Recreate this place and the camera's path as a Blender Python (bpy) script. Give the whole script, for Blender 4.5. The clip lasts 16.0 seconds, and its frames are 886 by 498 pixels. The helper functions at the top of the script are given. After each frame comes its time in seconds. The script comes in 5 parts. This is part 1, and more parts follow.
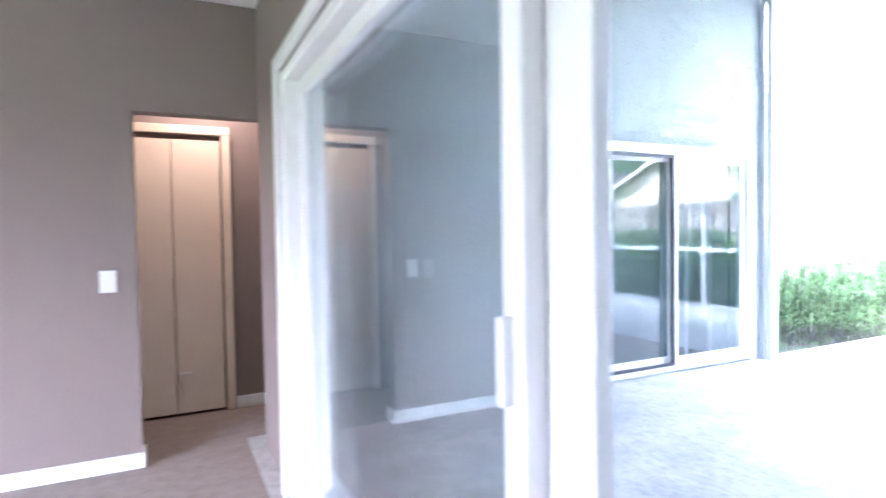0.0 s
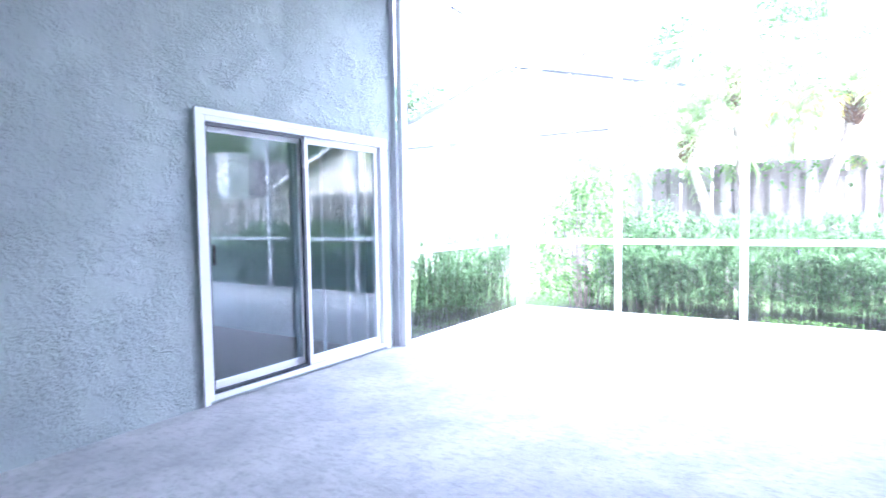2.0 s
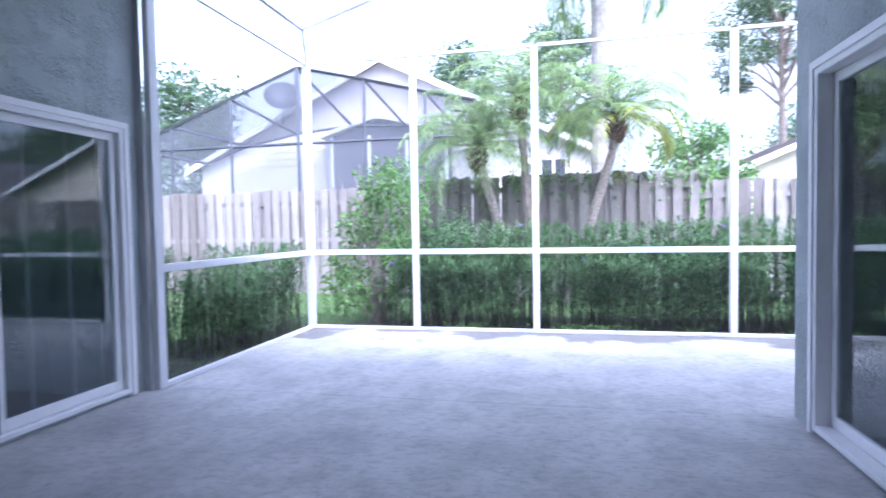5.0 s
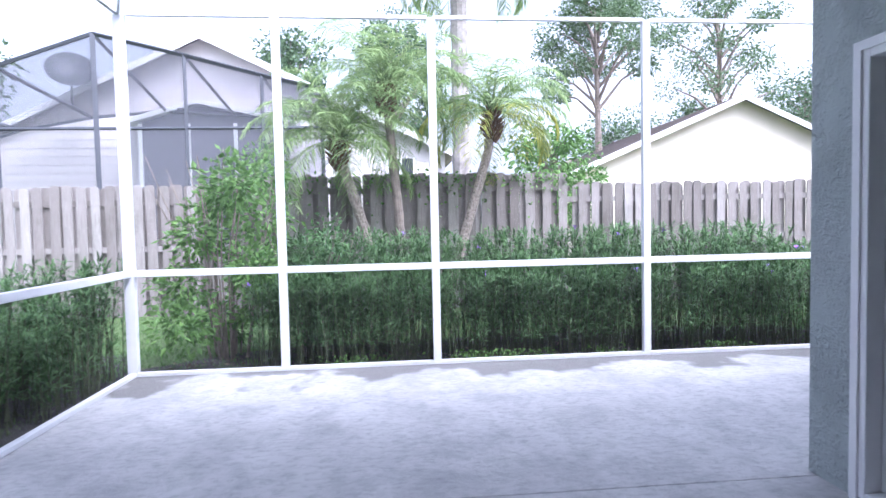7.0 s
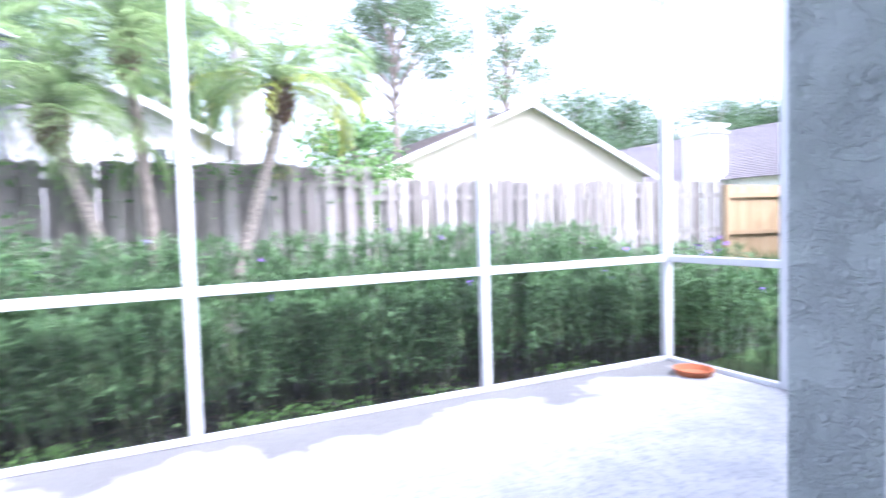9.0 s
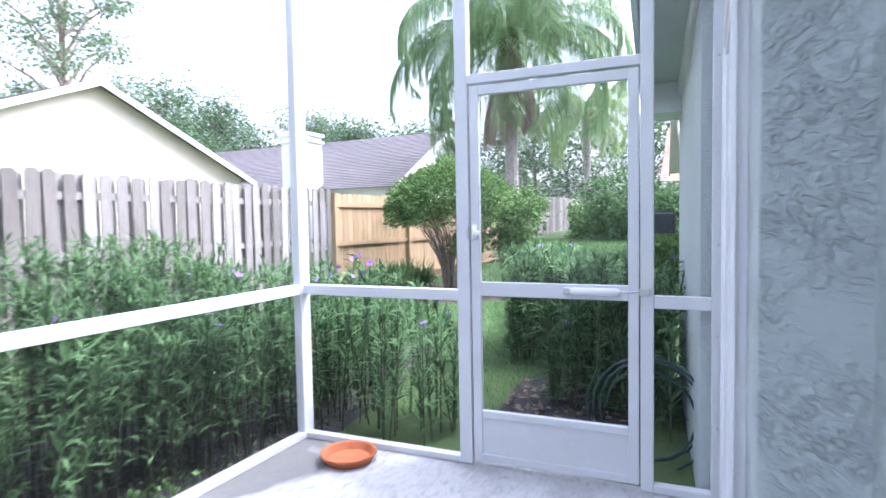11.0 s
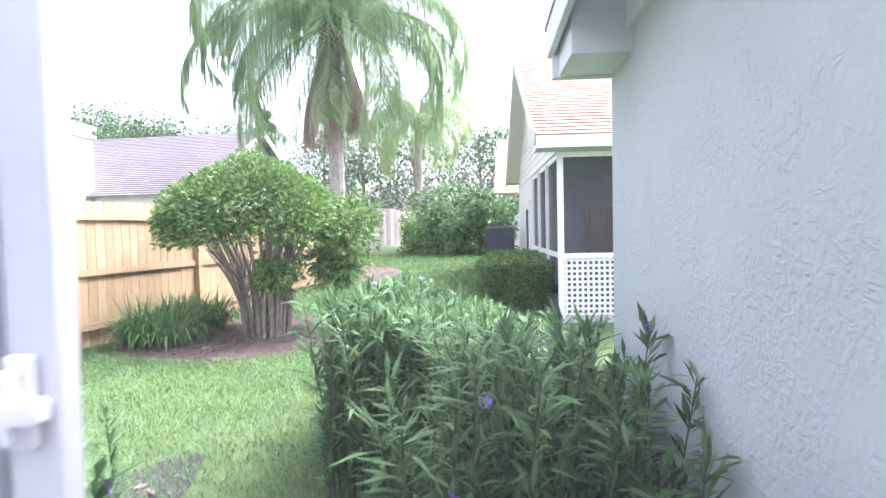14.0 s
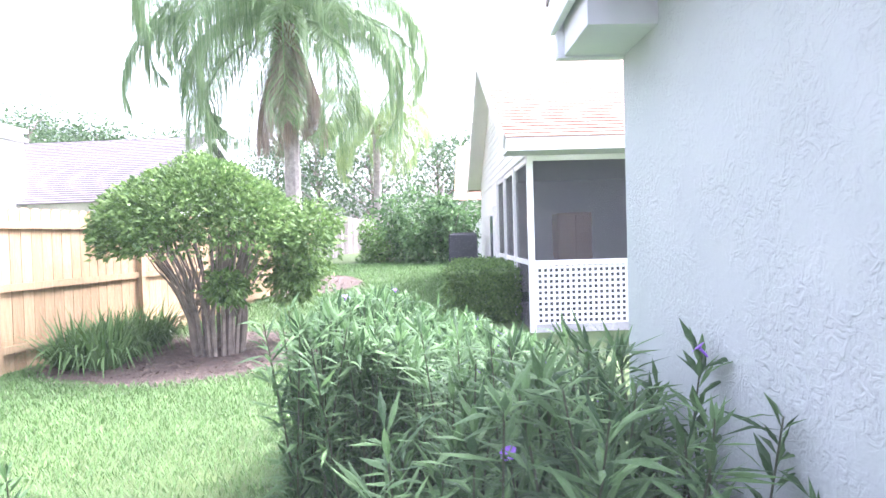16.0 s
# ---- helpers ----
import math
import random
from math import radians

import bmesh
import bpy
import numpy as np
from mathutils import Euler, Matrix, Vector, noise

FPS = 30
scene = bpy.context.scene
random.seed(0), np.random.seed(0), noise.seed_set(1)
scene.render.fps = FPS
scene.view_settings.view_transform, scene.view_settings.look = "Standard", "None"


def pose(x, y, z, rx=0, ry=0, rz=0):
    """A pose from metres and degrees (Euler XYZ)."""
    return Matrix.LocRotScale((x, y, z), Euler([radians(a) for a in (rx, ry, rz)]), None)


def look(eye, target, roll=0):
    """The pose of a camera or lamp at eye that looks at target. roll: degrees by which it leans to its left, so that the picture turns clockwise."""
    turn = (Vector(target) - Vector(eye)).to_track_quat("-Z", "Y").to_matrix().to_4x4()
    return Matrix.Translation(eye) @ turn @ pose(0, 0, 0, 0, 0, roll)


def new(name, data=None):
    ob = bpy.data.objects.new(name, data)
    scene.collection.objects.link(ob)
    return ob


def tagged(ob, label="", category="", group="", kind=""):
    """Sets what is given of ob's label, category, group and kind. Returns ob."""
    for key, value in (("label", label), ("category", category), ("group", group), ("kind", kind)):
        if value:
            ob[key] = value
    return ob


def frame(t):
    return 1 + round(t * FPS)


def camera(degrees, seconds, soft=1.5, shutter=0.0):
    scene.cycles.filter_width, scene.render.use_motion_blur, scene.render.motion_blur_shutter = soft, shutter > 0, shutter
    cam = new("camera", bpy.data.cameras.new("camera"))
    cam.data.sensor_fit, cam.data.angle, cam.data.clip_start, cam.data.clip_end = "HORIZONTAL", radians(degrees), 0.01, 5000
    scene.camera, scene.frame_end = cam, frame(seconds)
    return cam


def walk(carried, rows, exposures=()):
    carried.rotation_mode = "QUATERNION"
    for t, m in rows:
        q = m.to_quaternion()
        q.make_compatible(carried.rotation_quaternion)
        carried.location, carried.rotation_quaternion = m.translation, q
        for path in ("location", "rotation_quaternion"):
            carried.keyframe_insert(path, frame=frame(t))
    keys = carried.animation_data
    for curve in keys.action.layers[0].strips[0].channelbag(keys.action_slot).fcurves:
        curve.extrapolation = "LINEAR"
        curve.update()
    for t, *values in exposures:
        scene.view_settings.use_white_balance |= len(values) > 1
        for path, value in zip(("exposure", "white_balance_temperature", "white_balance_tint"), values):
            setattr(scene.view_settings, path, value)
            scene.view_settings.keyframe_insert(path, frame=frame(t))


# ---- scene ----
# ---------------------------------------------------------------- camera
cam = camera(76.0, 16.0, soft=1.5, shutter=0.5)
PATH = [
    (0, (0.02, 0.76, 1.28), (0.896, 2.558, 1.22), -0.9),
    (0.5, (0.38, 0.784, 1.294), (1.441, 2.478, 1.224), -0.8),
    (1, (0.584, 0.925, 1.271), (1.905, 2.422, 1.159), -0.8),
    (1.5, (0.689, 0.896, 1.257), (2.213, 2.186, 1.147), -0.8),
    (2, (0.783, 0.96, 1.245), (2.465, 2.038, 1.138), -0.9),
    (2.5, (0.888, 1.007, 1.241), (2.624, 1.995, 1.143), -1.0),
    (3, (0.962, 1.015, 1.249), (2.721, 1.963, 1.161), -1.1),
    (3.5, (1.024, 0.999, 1.242), (2.796, 1.922, 1.162), -1.1),
    (4, (1.168, 1.025, 1.204), (2.98, 1.867, 1.115), -0.9),
    (4.5, (1.29, 1.074, 1.182), (3.163, 1.769, 1.099), -1.0),
    (5, (1.475, 1.19, 1.204), (3.426, 1.619, 1.128), -1.0),
    (7.5, (3.04, 2.004, 1.329), (5.022, 1.747, 1.239), -1.3),
    (8, (3.467, 1.963, 1.333), (5.439, 1.646, 1.247), -1.4),
    (8.5, (3.858, 1.845, 1.334), (5.819, 1.464, 1.25), -1.5),
    (9, (4.171, 1.614, 1.311), (5.975, 0.756, 1.214), -1.6),
    (9.5, (4.609, 1.355, 1.316), (6.161, 0.098, 1.215), -1.8),
    (10, (4.973, 1.092, 1.308), (6.233, -0.457, 1.194), -1.7),
    (12.3, (6.196, -0.679, 1.366), (6.737, -2.602, 1.283), -0.6),
    (12.5, (6.227, -0.841, 1.366), (6.712, -2.78, 1.285), -0.6),
    (13, (6.265, -1.265, 1.389), (6.679, -3.22, 1.309), -1.0),
    (13.5, (6.306, -1.659, 1.4), (6.66, -3.626, 1.323), -1.2),
    (14, (6.335, -1.987, 1.41), (6.614, -3.967, 1.34), -1.2),
    (14.5, (6.363, -2.213, 1.421), (6.619, -4.195, 1.355), -1.3),
    (15, (6.42, -2.324, 1.402), (6.626, -4.312, 1.345), -1.4),
    (15.5, (6.471, -2.395, 1.397), (6.626, -4.389, 1.345), -1.4),
    (16, (6.54, -2.412, 1.397), (6.665, -4.408, 1.352), -1.6),
]
EXPOSURES = [
    (0, 5.35, 5300, 21), (0.6, 5.75, 5100, 22), (1.0, 5.4, 5150, 24), (1.5, 4.98, 5150, 25), (2.0, 4.68, 5150, 25), (2.5, 4.25, 5100, 24),
    (3.0, 3.5, 5050, 25), (3.5, 3.13, 5000, 25), (4.5, 2.68, 5000, 25), (5.2, 2.42, 5050, 24), (7.5, 2.15, 5400, 22), (8.5, 2.38, 5400, 21),
    (9.0, 2.88, 5350, 22), (9.5, 2.82, 5400, 21), (10.2, 2.65, 5450, 19), (12.5, 2.45, 5550, 19), (13.5, 2.9, 5700, 22), (14.0, 3.0, 5850, 24), (14.6, 3.1, 5850, 25),
    (15.5, 3.22, 5830, 26), (16, 3.36, 5800, 28),
]
walk(cam, [(t, look(eye, target, roll)) for t, eye, target, roll in PATH], EXPOSURES)

# ---------------------------------------------------------------- world and sun
world = bpy.data.worlds.new("overcast_sky")
scene.world = world
world.use_nodes = True
wn = world.node_tree.nodes
sky = wn.new("ShaderNodeTexSky")
sky.sky_type, sky.sun_disc = "NISHITA", False
sky.sun_elevation, sky.sun_rotation = radians(52), radians(233)
sky.air_density, sky.dust_density, sky.ozone_density = 1.0, 6.0, 1.0
pale = wn.new("ShaderNodeHueSaturation")
pale.inputs["Saturation"].default_value = 0.3
pale.inputs["Value"].default_value = 1.0
world.node_tree.links.new(sky.outputs[0], pale.inputs["Color"])
world.node_tree.links.new(pale.outputs[0], wn["Background"].inputs["Color"])
wn["Background"].inputs["Strength"].default_value = 0.15
sun_data = bpy.data.lights.new("sun", "SUN")
sun_data.energy, sun_data.angle, sun_data.color = 0.7, radians(25), (1.0, 0.96, 0.9)
sun = new("sun", sun_data)
sun.matrix_world = look((-12, -10, 26), (0, 0, 0))


# ---------------------------------------------------------------- material helpers
def nodes_of(name):
    m = bpy.data.materials.new(name)
    m.use_nodes = True
    nt = m.node_tree
    return m, nt, nt.nodes["Principled BSDF"]


def ramp(nt, src, stops):
    r = nt.nodes.new("ShaderNodeValToRGB")
    els = r.color_ramp.elements
    while len(els) < len(stops):
        els.new(0.5)
    for e, (p, c) in zip(els, stops):
        e.position, e.color = p, (*c, 1)
    nt.links.new(src, r.inputs[0])
    return r.outputs[0]


def tex_noise(nt, scale, detail=4, rough=0.55, dist=0.0, stretch=None, space="Object"):
    if space == "World":
        co = nt.nodes.new("ShaderNodeNewGeometry").outputs["Position"]
    else:
        co = nt.nodes.new("ShaderNodeTexCoord").outputs[space]
    if stretch:
        mp = nt.nodes.new("ShaderNodeMapping")
        mp.inputs["Scale"].default_value = stretch
        nt.links.new(co, mp.inputs["Vector"])
        co = mp.outputs[0]
    n = nt.nodes.new("ShaderNodeTexNoise")
    n.inputs["Scale"].default_value, n.inputs["Detail"].default_value = scale, detail
    n.inputs["Roughness"].default_value, n.inputs["Distortion"].default_value = rough, dist
    nt.links.new(co, n.inputs["Vector"])
    return n.outputs["Fac"]


def mixc(nt, fac, a, b, mode="MIX"):
    m = nt.nodes.new("ShaderNodeMix")
    m.data_type, m.blend_type = "RGBA", mode
    for sock, v in ((m.inputs[0], fac), (m.inputs[6], a), (m.inputs[7], b)):
        if isinstance(v, (int, float)):
            sock.default_value = v
        elif isinstance(v, tuple):
            sock.default_value = (*v, 1)
        else:
            nt.links.new(v, sock)
    return m.outputs[2]


def bump(nt, bsdf, height, strength, dist, after=None):
    b = nt.nodes.new("ShaderNodeBump")
    b.inputs["Strength"].default_value, b.inputs["Distance"].default_value = strength, dist
    nt.links.new(height, b.inputs["Height"])
    if after:
        nt.links.new(after, b.inputs["Normal"])
    nt.links.new(b.outputs[0], bsdf.inputs["Normal"])
    return b.outputs[0]


def plain(name, col, rough=0.5, metal=0.0, spread=0.08, scale=6.0, bumpiness=0.15, dirt=None):
    """Paint, metal or plastic with a little mottling and fine relief."""
    m, nt, b = nodes_of(name)
    lo = tuple(c * (1 - spread) for c in col)
    hi = tuple(min(1, c * (1 + spread)) for c in col)
    c = ramp(nt, tex_noise(nt, scale, 5), [(0.3, lo), (0.7, hi)])
    if dirt:
        c = mixc(nt, ramp(nt, tex_noise(nt, scale * 0.45, 6, 0.7), [(0.56, (0, 0, 0)), (0.75, (0.6, 0.6, 0.6))]), c, dirt)
    nt.links.new(c, b.inputs["Base Color"])
    b.inputs["Roughness"].default_value, b.inputs["Metallic"].default_value = rough, metal
    bump(nt, b, tex_noise(nt, scale * 25, 3), bumpiness, 0.002)
    return m


def leaf_mat(name, dark, light, rough=0.6, trans=0.3):
    m, nt, b = nodes_of(name)
    geo = nt.nodes.new("ShaderNodeNewGeometry")
    c = ramp(nt, geo.outputs["Random Per Island"], [(0.0, dark), (1.0, light)])
    mul = mixc(nt, 1.0, c, ramp(nt, tex_noise(nt, 1.7, 3, space="World"), [(0.3, (0.7, 0.74, 0.7)), (0.7, (1, 1, 1))]), "MULTIPLY")
    nt.links.new(mul, b.inputs["Base Color"])
    b.inputs["Roughness"].default_value = rough
    b.inputs["Specular IOR Level"].default_value = 0.3
    tr = nt.nodes.new("ShaderNodeBsdfTranslucent")
    nt.links.new(mul, tr.inputs["Color"])
    mx = nt.nodes.new("ShaderNodeMixShader")
    mx.inputs[0].default_value = trans
    nt.links.new(b.outputs[0], mx.inputs[1])
    nt.links.new(tr.outputs[0], mx.inputs[2])
    nt.links.new(mx.outputs[0], nt.nodes["Material Output"].inputs["Surface"])
    return m


def screen_mat(name, col, cover):
    """Woven insect screen: a share of threads, the rest clear."""
    m, nt, b = nodes_of(name)
    b.inputs["Base Color"].default_value, b.inputs["Roughness"].default_value = (*col, 1), 0.7
    t = nt.nodes.new("ShaderNodeBsdfTransparent")
    mx = nt.nodes.new("ShaderNodeMixShader")
    mx.inputs[0].default_value = cover
    nt.links.new(t.outputs[0], mx.inputs[1])
    nt.links.new(b.outputs[0], mx.inputs[2])
    nt.links.new(mx.outputs[0], nt.nodes["Material Output"].inputs["Surface"])
    return m


def glass_mat(name, tint):
    m, nt, b = nodes_of(name)
    t = nt.nodes.new("ShaderNodeBsdfTransparent")
    t.inputs[0].default_value = (*tint, 1)
    g = nt.nodes.new("ShaderNodeBsdfGlossy")
    g.inputs["Roughness"].default_value = 0.01
    lw = nt.nodes.new("ShaderNodeLayerWeight")
    lw.inputs["Blend"].default_value = 0.5
    po = nt.nodes.new("ShaderNodeMath")
    po.operation = "POWER"
    po.inputs[1].default_value = 4.0
    nt.links.new(lw.outputs["Facing"], po.inputs[0])
    f = nt.nodes.new("ShaderNodeMath")
    f.operation = "MULTIPLY_ADD"
    f.inputs[1].default_value, f.inputs[2].default_value = 0.9, 0.07
    nt.links.new(po.outputs[0], f.inputs[0])
    mx = nt.nodes.new("ShaderNodeMixShader")
    nt.links.new(f.outputs[0], mx.inputs[0])
    nt.links.new(t.outputs[0], mx.inputs[1])
    nt.links.new(g.outputs[0], mx.inputs[2])
    nt.links.new(mx.outputs[0], nt.nodes["Material Output"].inputs["Surface"])
    return m


# ---------------------------------------------------------------- materials
def stucco_mat(name, depth):
    m, nt, b = nodes_of(name)
    c = ramp(nt, tex_noise(nt, 1.3, 6, 0.65), [(0.3, (0.375, 0.42, 0.417)), (0.72, (0.445, 0.49, 0.487))])
    nt.links.new(c, b.inputs["Base Color"])
    b.inputs["Roughness"].default_value = 0.75
    # trowelled worm-like ridges in patches, over a fine sand
    worm = ramp(nt, tex_noise(nt, 17, 3, 0.5, 1.1), [(0.40, (0, 0, 0)), (0.46, (1, 1, 1)), (0.53, (1, 1, 1)), (0.58, (0, 0, 0))])
    fine = ramp(nt, tex_noise(nt, 44, 4, 0.6, 0.6), [(0.46, (0, 0, 0)), (0.56, (1, 1, 1))])
    patch = ramp(nt, tex_noise(nt, 4.5, 4, 0.6), [(0.40, (0.08, 0.08, 0.08)), (0.58, (1, 1, 1))])
    h = mixc(nt, 1.0, mixc(nt, 0.4, worm, fine), patch, "MULTIPLY")
    n1 = bump(nt, b, h, 0.8, depth)
    bump(nt, b, tex_noise(nt, 120, 3), 0.3, 0.002, n1)
    return m


def concrete_mat():
    m, nt, b = nodes_of("patio_concrete")
    c = ramp(nt, tex_noise(nt, 0.9, 7, 0.62, 0.4), [(0.3, (0.40, 0.395, 0.395)), (0.52, (0.49, 0.485, 0.48)), (0.72, (0.56, 0.555, 0.55))])
    c = mixc(nt, ramp(nt, tex_noise(nt, 2.6, 9, 0.72, 0.15), [(0.44, (0, 0, 0)), (0.66, (0.75, 0.75, 0.75))]), c, (0.30, 0.30, 0.305))
    c = mixc(nt, ramp(nt, tex_noise(nt, 26, 6, 0.78, 0.2, stretch=(1.0, 0.45, 1.0)), [(0.48, (0, 0, 0)), (0.66, (0.62, 0.62, 0.62))]), c, (0.22, 0.22, 0.22))
    # damp rim by the screen base and faint broom streaks
    geo = nt.nodes.new("ShaderNodeNewGeometry").outputs["Position"]
    sep = nt.nodes.new("ShaderNodeSeparateXYZ")
    nt.links.new(geo, sep.inputs[0])
    wav = nt.nodes.new("ShaderNodeMath")
    wav.operation = "MULTIPLY_ADD"
    wav.inputs[1].default_value = 1.7
    nt.links.new(tex_noise(nt, 1.6, 3, 0.5, space="World"), wav.inputs[0])
    nt.links.new(sep.outputs[0], wav.inputs[2])
    mr = nt.nodes.new("ShaderNodeMapRange")
    mr.inputs["From Min"].default_value, mr.inputs["From Max"].default_value = 8.36, 8.5
    nt.links.new(wav.outputs[0], mr.inputs["Value"])
    mulv = nt.nodes.new("ShaderNodeMath")
    mulv.operation = "MULTIPLY"
    mulv.inputs[1].default_value = 0.85
    nt.links.new(mr.outputs[0], mulv.inputs[0])
    c = mixc(nt, mulv.outputs[0], c, (0.12, 0.115, 0.11))
    nt.links.new(c, b.inputs["Base Color"])
    b.inputs["Roughness"].default_value = 0.62
    n1 = bump(nt, b, tex_noise(nt, 26, 6, 0.75, stretch=(1.0, 0.45, 1.0)), 0.6, 0.011)
    bump(nt, b, tex_noise(nt, 190, 2), 0.3, 0.002, n1)
    return m


def wood_mat(name, a, b_, c_):
    m, nt, b = nodes_of(name)
    info = nt.nodes.new("ShaderNodeObjectInfo")
    base = ramp(nt, info.outputs["Random"], [(0.0, a), (0.5, b_), (1.0, c_)])
    grain = ramp(nt, tex_noise(nt, 9, 6, 0.7, 0.6, (6, 6, 0.35)), [(0.3, (0.62, 0.6, 0.58)), (0.7, (1, 1, 1))])
    col = mixc(nt, 1.0, base, grain, "MULTIPLY")
    stain = ramp(nt, tex_noise(nt, 1.1, 5, 0.7, space="World"), [(0.5, (1, 1, 1)), (0.75, (0.62, 0.64, 0.58))])
    col = mixc(nt, 1.0, col, stain, "MULTIPLY")
    nt.links.new(col, b.inputs["Base Color"])
    b.inputs["Roughness"].default_value = 0.85
    bump(nt, b, tex_noise(nt, 14, 5, 0.7, 0.4, (8, 8, 0.4)), 0.5, 0.006)
    return m


def ground_mat(name, stops, scale, fine, bumpd):
    m, nt, b = nodes_of(name)
    c = ramp(nt, tex_noise(nt, scale, 8, 0.7, space="World"), stops)
    c = mixc(nt, 1.0, c, ramp(nt, tex_noise(nt, fine, 4, 0.7, space="World"), [(0.3, (0.55, 0.55, 0.5)), (0.65, (1, 1, 1))]), "MULTIPLY")
    nt.links.new(c, b.inputs["Base Color"])
    b.inputs["Roughness"].default_value = 0.9
    bump(nt, b, tex_noise(nt, fine, 5, 0.7, space="World"), 0.8, bumpd)
    return m


def shingle_mat(name, a, b_, c_):
    m, nt, b = nodes_of(name)
    co = nt.nodes.new("ShaderNodeTexCoord").outputs["UV"]
    br = nt.nodes.new("ShaderNodeTexBrick")
    br.inputs["Scale"].default_value = 1.0
    br.inputs["Brick Width"].default_value, br.inputs["Row Height"].default_value = 0.32, 0.14
    br.inputs["Mortar Size"].default_value = 0.006
    br.inputs["Color1"].default_value, br.inputs["Color2"].default_value = (*a, 1), (*b_, 1)
    br.inputs["Mortar"].default_value = (*c_, 1)
    nt.links.new(co, br.inputs["Vector"])
    col = mixc(nt, 1.0, br.outputs[0], ramp(nt, tex_noise(nt, 0.7, 6, 0.7, space="World"), [(0.3, (0.75, 0.75, 0.75)), (0.7, (1, 1, 1))]), "MULTIPLY")
    nt.links.new(col, b.inputs["Base Color"])
    b.inputs["Roughness"].default_value = 0.9
    bump(nt, b, tex_noise(nt, 60, 4), 0.5, 0.006)
    return m


STUCCO = stucco_mat("grey_stucco", 0.017)
SMOOTHSTUCCO = stucco_mat("smoother_grey_stucco", 0.004)
CONCRETE = concrete_mat()
WHITE = plain("white_aluminium", (0.63, 0.64, 0.66), 0.35, 0.0, 0.03, 9, 0.05, (0.6, 0.6, 0.58))
VINYL = plain("white_vinyl", (0.78, 0.78, 0.79), 0.4, 0.0, 0.03, 8, 0.05)
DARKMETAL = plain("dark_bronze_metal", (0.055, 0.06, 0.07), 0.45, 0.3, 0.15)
BLACK = plain("black_rubber", (0.02, 0.02, 0.022), 0.6)
STEEL = plain("dull_steel", (0.55, 0.55, 0.56), 0.35, 0.9)
SOFFIT = plain("grey_soffit_paint", (0.50, 0.52, 0.54), 0.7, 0, 0.06, 3)
FASCIA = plain("pale_grey_fascia", (0.62, 0.64, 0.66), 0.55, 0, 0.05, 3)
WHITEPAINT = plain("white_house_paint", (0.72, 0.72, 0.71), 0.6, 0, 0.05, 2)
CREAM = plain("cream_stucco", (0.66, 0.60, 0.50), 0.8, 0, 0.05, 1.5)
PINKSIDING = plain("pale_mauve_siding", (0.60, 0.56, 0.56), 0.7, 0, 0.06, 2)
TAUPE = plain("taupe_wall_paint", (0.24, 0.195, 0.18), 0.8, 0, 0.03, 2)
CLOSET = plain("cream_door_paint", (0.72, 0.62, 0.50), 0.5, 0, 0.03, 3)
CARPET = plain("beige_carpet", (0.26, 0.22, 0.20), 0.95, 0, 0.12, 12, 0.8)
DARKROOM = plain("room_wall_paint", (0.48, 0.47, 0.46), 0.85, 0, 0.05, 2)
CURTAIN = plain("pale_vertical_blind", (0.55, 0.56, 0.57), 0.8, 0, 0.08, 3)
SCREEN = screen_mat("insect_screen", (0.28, 0.29, 0.31), 0.022)
ROOFSCREEN = screen_mat("roof_insect_screen", (0.28, 0.29, 0.31), 0.07)
DARKSCREEN = screen_mat("dark_insect_screen", (0.06, 0.065, 0.075), 0.32)
CAGEWALL = screen_mat("grey_cage_wall_screen", (0.14, 0.145, 0.17), 0.36)
DOORSCREEN = screen_mat("door_insect_screen", (0.5, 0.51, 0.52), 0.045)
# dark tone holds the shade inside the lanai as well as its screen
LANAI_SHADE = plain("painted_lanai_shade", (0.13, 0.13, 0.145), 0.7, 0, 0.1, 3)
CAGESCREEN = screen_mat("grey_cage_screen", (0.11, 0.115, 0.14), 0.6)
GLASS = glass_mat("window_glass", (0.72, 0.80, 0.82))
CLEARGLASS = glass_mat("clear_window_glass", (0.95, 0.97, 0.98))
GREYWOOD = wood_mat("weathered_grey_wood", (0.16, 0.143, 0.128), (0.25, 0.228, 0.212), (0.36, 0.338, 0.322))
GOLDWOOD = wood_mat("new_pine_wood", (0.38, 0.265, 0.145), (0.44, 0.31, 0.175), (0.49, 0.36, 0.21))
BROWNWOOD = wood_mat("brown_wood", (0.22, 0.11, 0.06), (0.25, 0.13, 0.07), (0.28, 0.15, 0.08))
LAWN = ground_mat("lawn_soil", [(0.3, (0.07, 0.12, 0.035)), (0.7, (0.13, 0.2, 0.06))], 1.4, 60, 0.03)
MULCH = ground_mat("bark_mulch", [(0.3, (0.075, 0.055, 0.045)), (0.7, (0.19, 0.14, 0.115))], 6, 45, 0.04)
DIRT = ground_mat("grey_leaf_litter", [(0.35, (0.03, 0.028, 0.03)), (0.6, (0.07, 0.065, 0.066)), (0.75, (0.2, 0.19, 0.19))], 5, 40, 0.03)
PINKSHINGLE = shingle_mat("salmon_shingle", (0.50, 0.31, 0.22), (0.40, 0.24, 0.17), (0.22, 0.14, 0.10))
GREYSHINGLE = shingle_mat("grey_shingle", (0.19, 0.17, 0.18), (0.155, 0.14, 0.145), (0.09, 0.085, 0.085))
TANSHINGLE = shingle_mat("tan_shingle", (0.42, 0.36, 0.33), (0.36, 0.31, 0.28), (0.22, 0.19, 0.17))
TERRACOTTA = plain("terracotta", (0.42, 0.13, 0.05), 0.7, 0, 0.15, 14, 0.3)
HOSE = plain("green_hose", (0.02, 0.05, 0.045), 0.45)
